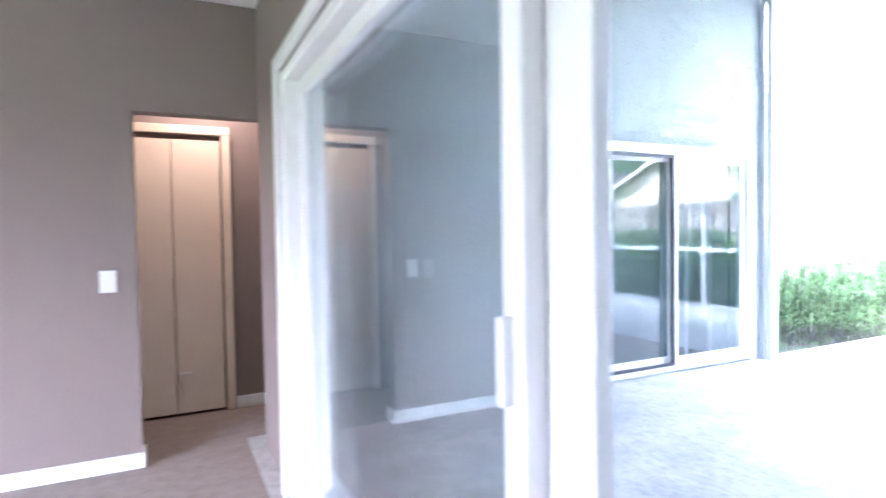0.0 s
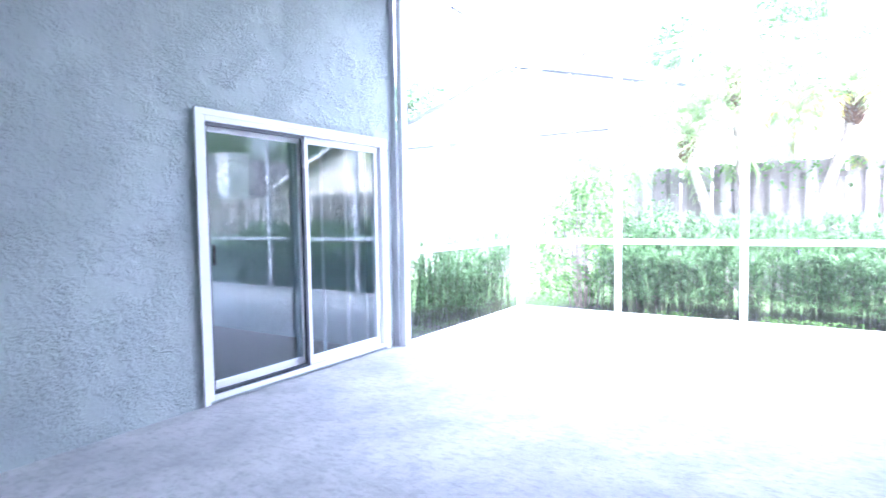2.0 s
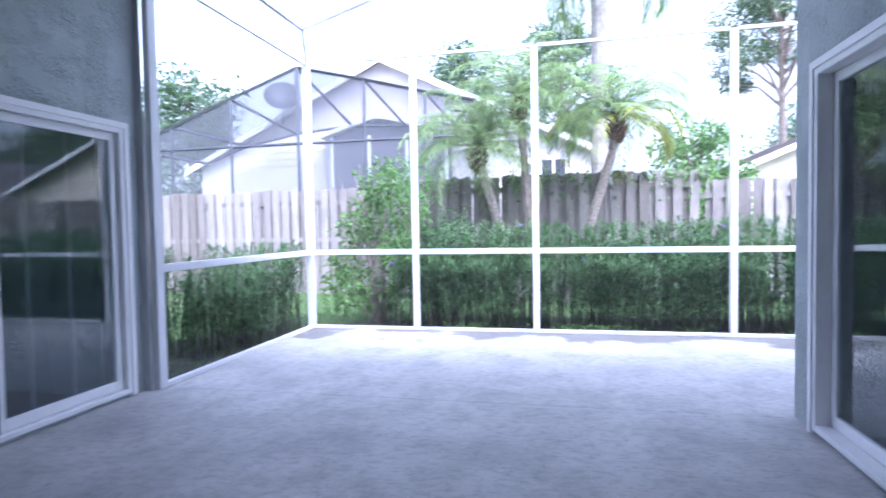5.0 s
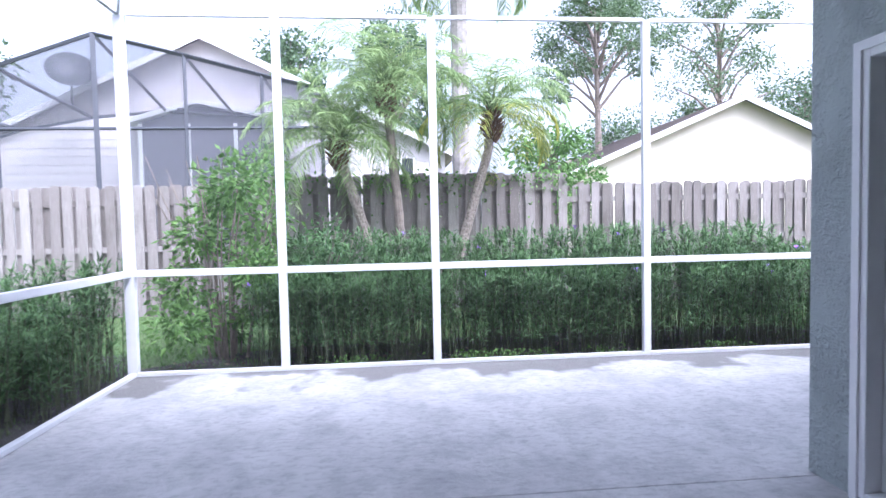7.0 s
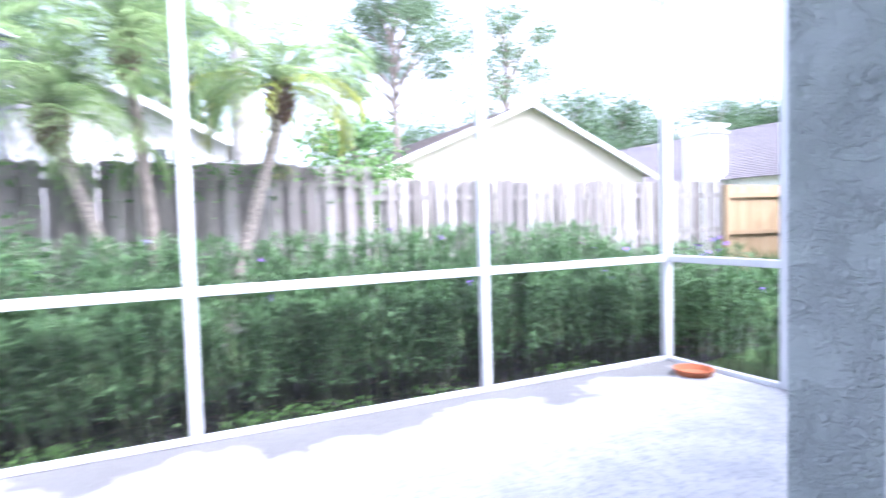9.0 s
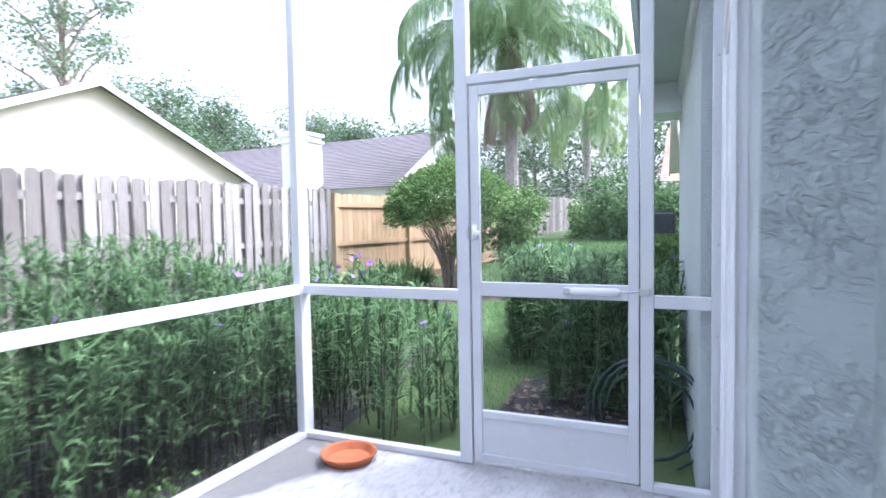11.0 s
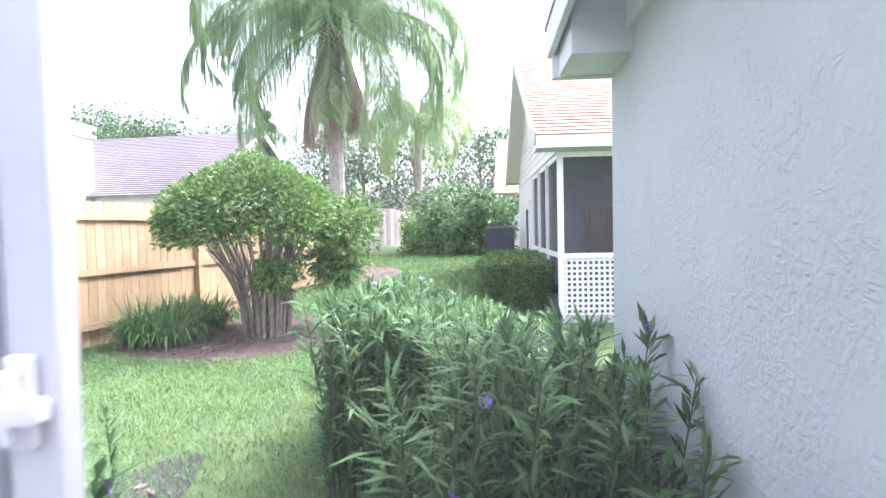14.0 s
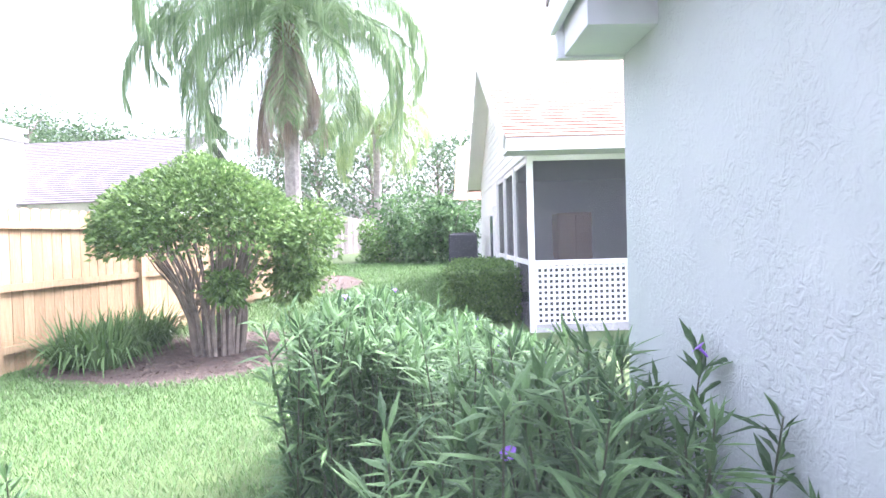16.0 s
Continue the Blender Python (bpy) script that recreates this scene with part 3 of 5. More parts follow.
def post(parent, x, y, z1, wx=P, wy=P, z0=0.0):
    return part("post", boxes((x - wx, x + wx, y - wy, y + wy, z0, z1), bevel=0.004), WHITE, parent)


RAIL, TOP = 0.925, 3.2
sc = thing("screen_wall_east", "white aluminium screen wall with a chair rail", "screen wall", kind="structure")
ys = [4.27, 2.935, 1.537, -0.508, -2.40]
for k, y in enumerate(ys):
    post(sc, SCR_X, y, TOP, 0.028, 0.045 if k in (0, 4) else 0.036)
for ya, yb in zip(ys, ys[1:]):
    hi, lo = ya - 0.036, yb + 0.036
    part("chair_rail", boxes((SCR_X - 0.025, SCR_X + 0.025, lo, hi, RAIL - 0.03, RAIL + 0.03), bevel=0.004), WHITE, sc)
    part("base_rail", boxes((SCR_X - 0.03, SCR_X + 0.025, lo, hi, 0.0, 0.035), bevel=0.003), WHITE, sc)
    part("top_rail", boxes((SCR_X - 0.018, SCR_X + 0.018, lo, hi, TOP - 0.012, TOP + 0.02)), WHITE, sc)
    part("screen", sheet(*(SCR_X, SCR_X, lo, hi, 0.035, RAIL - 0.03)), SCREEN, sc)
    part("screen", sheet(*(SCR_X, SCR_X, lo, hi, RAIL + 0.03, TOP - 0.012)), SCREEN, sc)

sn = thing("screen_wall_north", "white aluminium screen wall with a chair rail", "screen wall", kind="structure")
post(sn, 5.25, SCR_YL, 3.42, 0.045, 0.028)
part("wall_channel", boxes((5.18, 5.204, SCR_YL + 0.03, SCR_YL + 0.09, 0.0, 2.1), (5.19, 5.204, SCR_YL + 0.04, SCR_YL + 0.09, 2.1, 3.42)), SOFFIT, sn, "grey channel at the wall end")
part("chair_rail", boxes((5.295, SCR_X - 0.028, SCR_YL - 0.025, SCR_YL + 0.025, RAIL - 0.03, RAIL + 0.03), bevel=0.004), WHITE, sn)
part("base_rail", boxes((5.295, SCR_X - 0.028, SCR_YL - 0.03, SCR_YL + 0.025, 0, 0.035), bevel=0.003), WHITE, sn)
part("top_rail", boxes((5.295, SCR_X - 0.018, SCR_YL - 0.018, SCR_YL + 0.018, TOP - 0.012, TOP + 0.02)), WHITE, sn)
part("screen", sheet(*(5.295, SCR_X - 0.028, SCR_YL, SCR_YL, 0.035, RAIL - 0.03)), SCREEN, sn)
part("screen", sheet(*(5.295, SCR_X - 0.028, SCR_YL, SCR_YL, RAIL + 0.03, TOP - 0.012)), SCREEN, sn)

DOOR_TURN = Matrix.Translation((SCR_X, SCR_YD, 0)) @ Matrix.Rotation(radians(2.2), 4, "Z") @ Matrix.Translation((-SCR_X, -SCR_YD, 0))
sd = thing("screen_wall_south", "white aluminium screen wall beside the screen door", "screen wall", DOOR_TURN, kind="structure")
post(sd, 6.835, SCR_YD, TOP, 0.036, 0.028)
post(sd, 5.90, SCR_YD, TOP, 0.03, 0.028)
post(sd, WALL_E + 0.055, SCR_YD, TOP, 0.025, 0.03)
bm = bmesh.new()
for z in (0.35, 0.78, 1.2, 1.62, 2.05):
    tube(bm, [(WALL_E + 0.055, SCR_YD + 0.03, z), (WALL_E + 0.055, SCR_YD + 0.036, z)], [0.007, 0.006], 8)
part("screw", bm, STEEL, sd)
for a, b in ((6.871, SCR_X - 0.028), (WALL_E + 0.08, 5.87)):
    part("chair_rail", boxes((a, b, SCR_YD - 0.025, SCR_YD + 0.025, RAIL - 0.03, RAIL + 0.03), bevel=0.004), WHITE, sd)
    part("base_rail", boxes((a, b, SCR_YD - 0.025, SCR_YD + 0.03, 0, 0.035), bevel=0.003), WHITE, sd)
    part("screen", sheet(*(a, b, SCR_YD, SCR_YD, RAIL + 0.03, TOP)), SCREEN, sd)
    part("screen", sheet(*(a, b, SCR_YD, SCR_YD, 0.035, RAIL - 0.03)), SCREEN, sd)
part("door_header", boxes((5.93, 6.80, SCR_YD - 0.025, SCR_YD + 0.025, 2.05, 2.10), bevel=0.004), WHITE, sd)
part("top_rail", boxes((WALL_E + 0.06, SCR_X, SCR_YD - 0.018, SCR_YD + 0.018, TOP - 0.012, TOP + 0.02)), WHITE, sd)

# screen door with kick plate, closer and latch
dr = thing("screen_door", "white aluminium screen door with kick plate, shut", "screen door", DOOR_TURN)
X0, X1 = 5.937, 6.793
part("frame", boxes((X0, X0 + 0.05, SCR_YD - 0.015, SCR_YD + 0.015, 0.02, 2.04), (X1 - 0.05, X1, SCR_YD - 0.015, SCR_YD + 0.015, 0.02, 2.04),
                    (X0 + 0.05, X1 - 0.05, SCR_YD - 0.015, SCR_YD + 0.015, 1.99, 2.04), (X0 + 0.05, X1 - 0.05, SCR_YD - 0.015, SCR_YD + 0.015, 0.02, 0.06),
                    (X0 + 0.05, X1 - 0.05, SCR_YD - 0.015, SCR_YD + 0.015, 0.925, 1.0), (X0 + 0.05, X1 - 0.05, SCR_YD - 0.015, SCR_YD + 0.015, 0.26, 0.30), bevel=0.004), WHITE, dr)
part("kick_plate", boxes((X0 + 0.05, X1 - 0.05, SCR_YD - 0.006, SCR_YD + 0.006, 0.06, 0.26)), WHITE, dr)
part("upper_screen", sheet(*(X0 + 0.05, X1 - 0.05, SCR_YD - 0.01, SCR_YD - 0.01, 1.0, 1.99)), DOORSCREEN, dr)
part("lower_screen", sheet(*(X0 + 0.05, X1 - 0.05, SCR_YD, SCR_YD, 0.30, 0.925)), SCREEN, dr)
bm = tube(bmesh.new(), [(6.02, SCR_YD + 0.045, 0.97), (6.04, SCR_YD + 0.045, 0.97), (6.25, SCR_YD + 0.045, 0.97), (6.26, SCR_YD + 0.045, 0.97)], [0.012, 0.019, 0.019, 0.012], 14)
cl = part("closer", bm, VINYL, dr, "white pneumatic closer tube", smooth=True)
part("closer_rod", tube(bmesh.new(), [(5.93, SCR_YD + 0.045, 0.975), (6.02, SCR_YD + 0.045, 0.971)], [0.005, 0.005], 8), STEEL, cl)
part("closer_bracket", boxes((5.885, 5.935, SCR_YD + 0.016, SCR_YD + 0.05, 0.955, 0.99), (6.26, 6.295, SCR_YD + 0.016, SCR_YD + 0.05, 0.955, 0.985), bevel=0.003), STEEL, cl)
lt = part("latch", boxes((6.757, 6.785, SCR_YD + 0.016, SCR_YD + 0.028, 1.225, 1.308), bevel=0.004), VINYL, dr, "white latch with a lever")
part("lever", boxes((6.735, 6.772, SCR_YD + 0.03, SCR_YD + 0.05, 1.252, 1.275), (6.764, 6.778, SCR_YD + 0.028, SCR_YD + 0.044, 1.232, 1.298), bevel=0.005), VINYL, lt)
part("strike", boxes((6.797, 6.81, SCR_YD + 0.029, SCR_YD + 0.042, 1.232, 1.295), bevel=0.003), STEEL, lt)

# flat roof frame of the enclosure
cage = thing("screen_roof", "white aluminium screen roof frame", "screen roof", kind="structure")


def beam(name, a, b, r, parent, mat):
    return part(name, tube(bmesh.new(), [a, b], [r, r], 4), mat, parent)


for y, v, sg in ((4.27, 3.76, 1), (-2.40, -1.9, -1)):
    beam("corner_link", (SCR_X, y, TOP), (6.79, v, TOP), 0.014, cage, WHITE)
    beam("side_beam", (6.79, v, TOP), (5.37, v, TOP), 0.02, cage, WHITE)
    beam("diagonal_brace", (6.79, v, TOP), (5.62, v - sg * 2.05, TOP), 0.014, cage, WHITE)
part("screen", sheet(5.37, SCR_X, -2.40, 4.27, TOP + 0.022, TOP + 0.022), ROOFSCREEN, cage)

# ================================================================ THINGS ON THE PATIO
bm = bmesh.new()
prof = [(0.0, 0.012), (0.13, 0.012), (0.155, 0.05), (0.172, 0.055), (0.172, 0.045), (0.14, 0.0), (0.0, 0.0)]
rings = []
for r, z in prof[1:-1]:
    rings.append([bm.verts.new((r * math.cos(k * math.tau / 32), r * math.sin(k * math.tau / 32), z)) for k in range(32)])
for a, b in zip(rings, rings[1:]):
    for k in range(32):
        bm.faces.new((a[k], a[(k + 1) % 32], b[(k + 1) % 32], b[k]))
bm.faces.new(rings[0])
bm.faces.new(rings[-1][::-1])
saucer = solid("plant_saucer", bm, TERRACOTTA, "empty terracotta plant saucer on the concrete", "saucer", kind="", smooth=False)
saucer.matrix_basis = pose(7.46, -2.2, 0.0) @ Matrix.Diagonal((0.92, 0.92, 0.92, 1))

# ================================================================ FENCE
def picket_mesh(name, w, h, th, mat):
    bm = bmesh.new()
    pts = [(-w / 2, 0), (w / 2, 0), (w / 2, h - 0.035), (w / 2 - 0.03, h), (-w / 2 + 0.03, h), (-w / 2, h - 0.035)]
    a = [bm.verts.new((0, y, z)) for y, z in pts]
    b = [bm.verts.new((th, y, z)) for y, z in pts]
    bm.faces.new(a)
    bm.faces.new(b[::-1])
    for k in range(6):
        bm.faces.new((a[k], a[(k + 1) % 6], b[(k + 1) % 6], b[k]))
    return mesh_of(name, bm, mat)


def shadowbox_fence(label, x, y0, y1, top, pitch, w, mat, seed, near=True):
    rng = random.Random(seed)
    f = thing("fence", label, "fence")
    h = top - GROUND
    for z in (0.35, 1.0, top - 0.28):
        bm = boxes((x + 0.024, x + 0.062, y0, y1, z - 0.045, z + 0.045))
        for v in bm.verts:
            v.co.z += 0.55 * (rise(v.co.y) - GROUND)
        part("rail", bm, mat, f)
    me = [picket_mesh("picket", w * s, h, 0.02, mat) for s in (0.94, 1.0, 1.05)]
    n = int(abs(y1 - y0) / pitch)
    for k in range(n):
        y = y0 + (k + 0.5) * pitch
        piece("picket", rng.choice(me), f, pose(x + rng.uniform(0, 0.006), y + rng.uniform(-0.012, 0.012), GROUND + 0.55 * (rise(y) - GROUND) + rng.uniform(-0.035, 0.015), rng.uniform(-0.8, 0.8), 0, 0))
        piece("picket", rng.choice(me), f, pose(x + 0.066, y + pitch / 2, GROUND + 0.55 * (rise(y) - GROUND) + rng.uniform(-0.04, 0.01), rng.uniform(-0.8, 0.8), 0, 0))
    return f


FX = 12.2
shadowbox_fence("weathered grey shadowbox wooden fence", FX, 4.6, 14.0, 2.03, 0.215, 0.14, GREYWOOD, 1)
shadowbox_fence("tall weathered grey wooden fence with vines", FX - 0.1, -1.1, 4.6, 2.16, 0.265, 0.16, GREYWOOD, 2)
shadowbox_fence("weathered grey shadowbox wooden fence", FX, -8.6, -1.1, 1.97, 0.21, 0.14, GREYWOOD, 3)
gf = thing("fence", "new golden pine board fence", "fence", Matrix.Translation((FX, -8.62, 0)) @ Matrix.Rotation(radians(-7), 4, "Z") @ Matrix.Translation((-FX, 8.62, 0)))
me_g = [picket_mesh("board", 0.146 * s, 2.0, 0.02, GOLDWOOD) for s in (0.97, 1.0)]
rng = random.Random(5)
for k in range(62):
    piece("board", rng.choice(me_g), gf, pose(FX + 0.03 + rng.uniform(0, 0.004), -8.7 - 0.15 * k, GROUND + rng.uniform(-0.01, 0.0)))
for z in (0.18, 0.92, 1.68):
    part("rail", boxes((FX - 0.015, FX + 0.028, -17.95, -8.62, z - 0.045, z + 0.045)), GOLDWOOD, gf)
for y in (-8.66, -11.1, -13.5, -15.9):
    part("post", boxes((FX - 0.06, FX + 0.03, y - 0.045, y + 0.045, GROUND, 1.9)), GOLDWOOD, gf)
shadowbox_fence("old grey wooden fence far along the lawn", FX, -40, -18, 1.9, 0.22, 0.15, GREYWOOD, 4)

# ================================================================ PLANTS
def ruellia_bed(name, label, spots, h_lo, h_hi, seed, leaf=0.15, per=36, bare=0.2, lift=0.65):
    """Upright stems with long narrow leaves in pairs."""
    r = np.random.RandomState(seed)
    spots = np.asarray(spots)
    n = len(spots)
    h = r.uniform(h_lo, h_hi, n)
    lean = np.clip(r.normal(0, 0.10, (n, 2)), -0.14, 0.14)
    bm = bmesh.new()
    for k in range(n):
        x, y = spots[k]
        tube(bm, [(x, y, GROUND), (x + lean[k, 0] * h[k] * 0.4, y + lean[k, 1] * h[k] * 0.4, GROUND + h[k] * 0.5), (x + lean[k, 0] * h[k], y + lean[k, 1] * h[k], GROUND + h[k])], [0.006, 0.005, 0.003], 3, False)
    root = tagged(new(name, mesh_of("stem", bm, STEMGREEN)), label, "flower bed", kind="stuff")
    f = r.uniform(bare, 1.0, (n, per)) ** lift
    f[:, -4:] = r.uniform(0.93, 1.0, (n, 4))
    base = np.stack([spots[:, 0, None] + lean[:, 0, None] * h[:, None] * f, spots[:, 1, None] + lean[:, 1, None] * h[:, None] * f, GROUND + h[:, None] * f], 2).reshape(-1, 3)
    az = r.uniform(0, math.tau, n * per)
    el = r.uniform(0.15, 1.35, n * per)
    along = np.stack([np.cos(az) * np.cos(el), np.sin(az) * np.cos(el), np.sin(el)], 1)
    side = np.stack([-np.sin(az), np.cos(az), r.uniform(-0.3, 0.3, n * per)], 1)
    ln = r.uniform(0.6, 1.25, n * per) * leaf
    me = leaves_mesh("foliage", base, along, unit(side), ln, ln * r.uniform(0.1, 0.17, n * per), r.uniform(0.1, 0.5, n * per), RUELLIA)
    ob = new("foliage", me)
    ob.parent = root
    return root, spots, h, lean


def scatter(x0, x1, y0, y1, per_m2, seed):
    r = np.random.RandomState(seed)
    n = int((x1 - x0) * (y1 - y0) * per_m2)
    return np.stack([r.uniform(x0, x1, n), r.uniform(y0, y1, n)], 1)


flower_mesh = None


def flower(x, y, z, size, seed):
    """A five-petalled trumpet flower."""
    global flower_mesh
    if flower_mesh is None:
        bm = bmesh.new()
        c = bm.verts.new((0, 0, 0))
        for k in range(5):
            a = k * math.tau / 5
            pts = [(0.35, a - 0.5, 0.35), (0.9, a - 0.55, 0.55), (1.05, a, 0.5), (0.9, a + 0.55, 0.55), (0.35, a + 0.5, 0.35)]
            vs = [bm.verts.new((q * math.cos(b), q * math.sin(b), z)) for q, b, z in pts]
            bm.faces.new([c] + vs)
        tube(bm, [(0, 0, -1.1), (0, 0, 0.1)], [0.1, 0.22], 6)
        flower_mesh = mesh_of("petals", bm, PURPLE)
    rr = random.Random(seed)
    ob = tagged(new("flower", flower_mesh), "purple ruellia blossom on its stem", "flower", "purple flowers")
    ob.matrix_basis = pose(x, y, z, rr.uniform(-50, 50), rr.uniform(-50, 50), rr.uniform(0, 360)) @ Matrix.Diagonal((size, size, size, 1))
    return ob


bed_e, sp_e, h_e, l_e = ruellia_bed("hedge", "dense dark green ruellia bed along the screen", scatter(8.1, 9.4, -2.7, 3.3, 120, 11), 0.8, 1.36, 11, leaf=0.13, per=66, bare=0.13, lift=0.62)
bed_x, sp_x, h_x, l_x = ruellia_bed("hedge", "lower ruellia bed past the corner of the screen", scatter(8.1, 9.4, -4.3, -2.7, 85, 17), 0.7, 1.08, 17, leaf=0.13, per=50, bare=0.1)
bed_n, sp_n, h_n, l_n = ruellia_bed("hedge", "dark green ruellia bed beside the patio", np.concatenate([scatter(6.9, 8.3, 4.42, 5.5, 115, 12), scatter(6.3, 6.9, 4.6, 5.5, 80, 18)]), 0.62, 1.14, 12, leaf=0.12, per=58, bare=0.1)
bed_s, sp_s, h_s, l_s = ruellia_bed("hedge", "loose flowering ruellia bed outside the screen", scatter(7.2, 8.2, -3.4, -2.58, 55, 13), 0.72, 1.16, 13, leaf=0.16, per=44, bare=0.1, lift=0.9)
bed_w, sp_w, h_w, l_w = ruellia_bed("hedge", "thick ruellia clump against the grey house wall", np.concatenate([scatter(6.0, 7.4, -6.7, -4.9, 115, 14), scatter(5.95, 6.75, -4.9, -3.7, 95, 15), scatter(7.35, 7.65, -6.5, -5.1, 38, 20), scatter(5.88, 6.3, -3.95, -3.55, 60, 19), scatter(5.8, 6.02, -3.6, -3.25, 30, 16)]), 0.62, 1.12, 14, leaf=0.165, per=84, bare=0.05, lift=0.9)
rngf = random.Random(8)
for sp, hh, ll, n in ((sp_e, h_e, l_e, 14), (sp_x, h_x, l_x, 6), (sp_s, h_s, l_s, 10), (sp_w, h_w, l_w, 20)):
    for k in rngf.sample(range(len(sp)), n):
        flower(sp[k, 0] + ll[k, 0] * hh[k], sp[k, 1] + ll[k, 1] * hh[k], GROUND + hh[k] + 0.02, 0.025, rngf.random())


def leaf_shell(name, centre, radii, n, size, material, seed, parent, flat=0.35, shell=0.55, lumps=0.25):
    """An uneven crown of single leaves."""
    r = np.random.RandomState(seed)
    d = unit(r.normal(0, 1, (n, 3)))
    q = np.sin(d[:, 0] * 5 + seed) * np.sin(d[:, 1] * 6 + 1.3 * seed) * np.cos(d[:, 2] * 5 - seed)
    rad = (shell + (1 - shell) * r.uniform(0, 1, n) ** 0.5) * (1 + lumps * q)
    base = np.asarray(centre) + d * np.asarray(radii) * rad[:, None]
    along = unit(d + r.normal(0, 0.7, (n, 3)))
    side = unit(np.cross(along, r.normal(0, 1, (n, 3))))
    ln = size * r.uniform(0.6, 1.3, n)
    me = leaves_mesh(name, base, along, side, ln, ln * r.uniform(0.35, 0.6, n), r.uniform(0, flat, n), material)
    ob = new(name, me)
    ob.parent = parent
    return ob


def shrub(name, label, x, y, h, spread, stems, leaf, n, mat, seed, z0=0.3):
    rr = random.Random(seed)
    root = thing(name, label, "shrub", pose(x, y, rise(y)))
    bm = bmesh.new()
    for k in range(stems):
        a = rr.uniform(0, math.tau)
        e = rr.uniform(0.3, 1.0) * spread
        tube(bm, [(0.3 * e * math.cos(a), 0.3 * e * math.sin(a), 0), (e * 0.6 * math.cos(a), e * 0.6 * math.sin(a), h * 0.5), (e * math.cos(a + 0.3), e * math.sin(a + 0.3), h * rr.uniform(0.75, 0.98))], [0.011, 0.009, 0.004], 5)
    part("stems", bm, BARK, root)
    for k in range(11):
        a = k * 2.4 + rr.random()
        u = (k + 0.5) / 11
        d = spread * rr.uniform(0.25, 0.85)
        q = spread * rr.uniform(0.28, 0.5)
        leaf_shell("crown", (d * math.cos(a), d * math.sin(a), z0 + (h - z0 - 0.2) * u), (q, q, q * 0.9), n // 11, leaf, mat, seed + k, root, shell=0.1, lumps=0.4)
    return root


shrub("shrub", "tall broad-leaved green shrub at the patio corner", 8.9, 3.7, 2.3, 0.85, 18, 0.085, 4300, BRIGHTLEAF, 21, 0.25)
shrub("shrub", "thin dark leggy shrub beside the hedge", 8.8, 2.75, 1.6, 0.5, 12, 0.07, 1500, RUELLIA, 22, 0.2)


def frond_arrays(r, base, az, el, length, leaflets, ll, lw, droop, curve, out):
    """Adds one feathered frond's rachis points and leaflets."""
    n = 14
    pts = []
    p = np.array(base, float)
    e = el
    for k in range(n + 1):
        pts.append(p.copy())
        p = p + length / n * np.array([math.cos(az) * math.cos(e), math.sin(az) * math.cos(e), math.sin(e)])
        e -= curve / n * (0.5 + 1.2 * k / n)
    pts = np.array(pts)
    t = np.linspace(0.12, 1.0, leaflets)
    idx = np.minimum((t * n).astype(int), n - 1)
    fr = (t * n - idx)[:, None]
    pos = pts[idx] * (1 - fr) + pts[idx + 1] * fr
    tang = unit(pts[idx + 1] - pts[idx])
    sidev = np.array([-math.sin(az), math.cos(az), 0.0])
    for s in (-1, 1):
        along = unit(tang * r.uniform(0.5, 0.9, (leaflets, 1)) + s * sidev + np.array([0, 0, 1]) * r.uniform(-0.1, 0.3, (leaflets, 1)))
        out["base"].append(pos)
        out["along"].append(along)
        out["side"].append(unit(np.cross(along, np.array([0, 0, 1.0]) + 0.4 * r.normal(0, 1, (leaflets, 3)))))
        prof = np.sin(np.clip(t, 0.08, 0.97) * math.pi) ** 0.6
        out["len"].append(ll * prof * r.uniform(0.85, 1.1, leaflets))
        out["droop"].append(np.clip(droop + r.normal(0, 0.1, leaflets), 0.02, 1.2))
    return pts


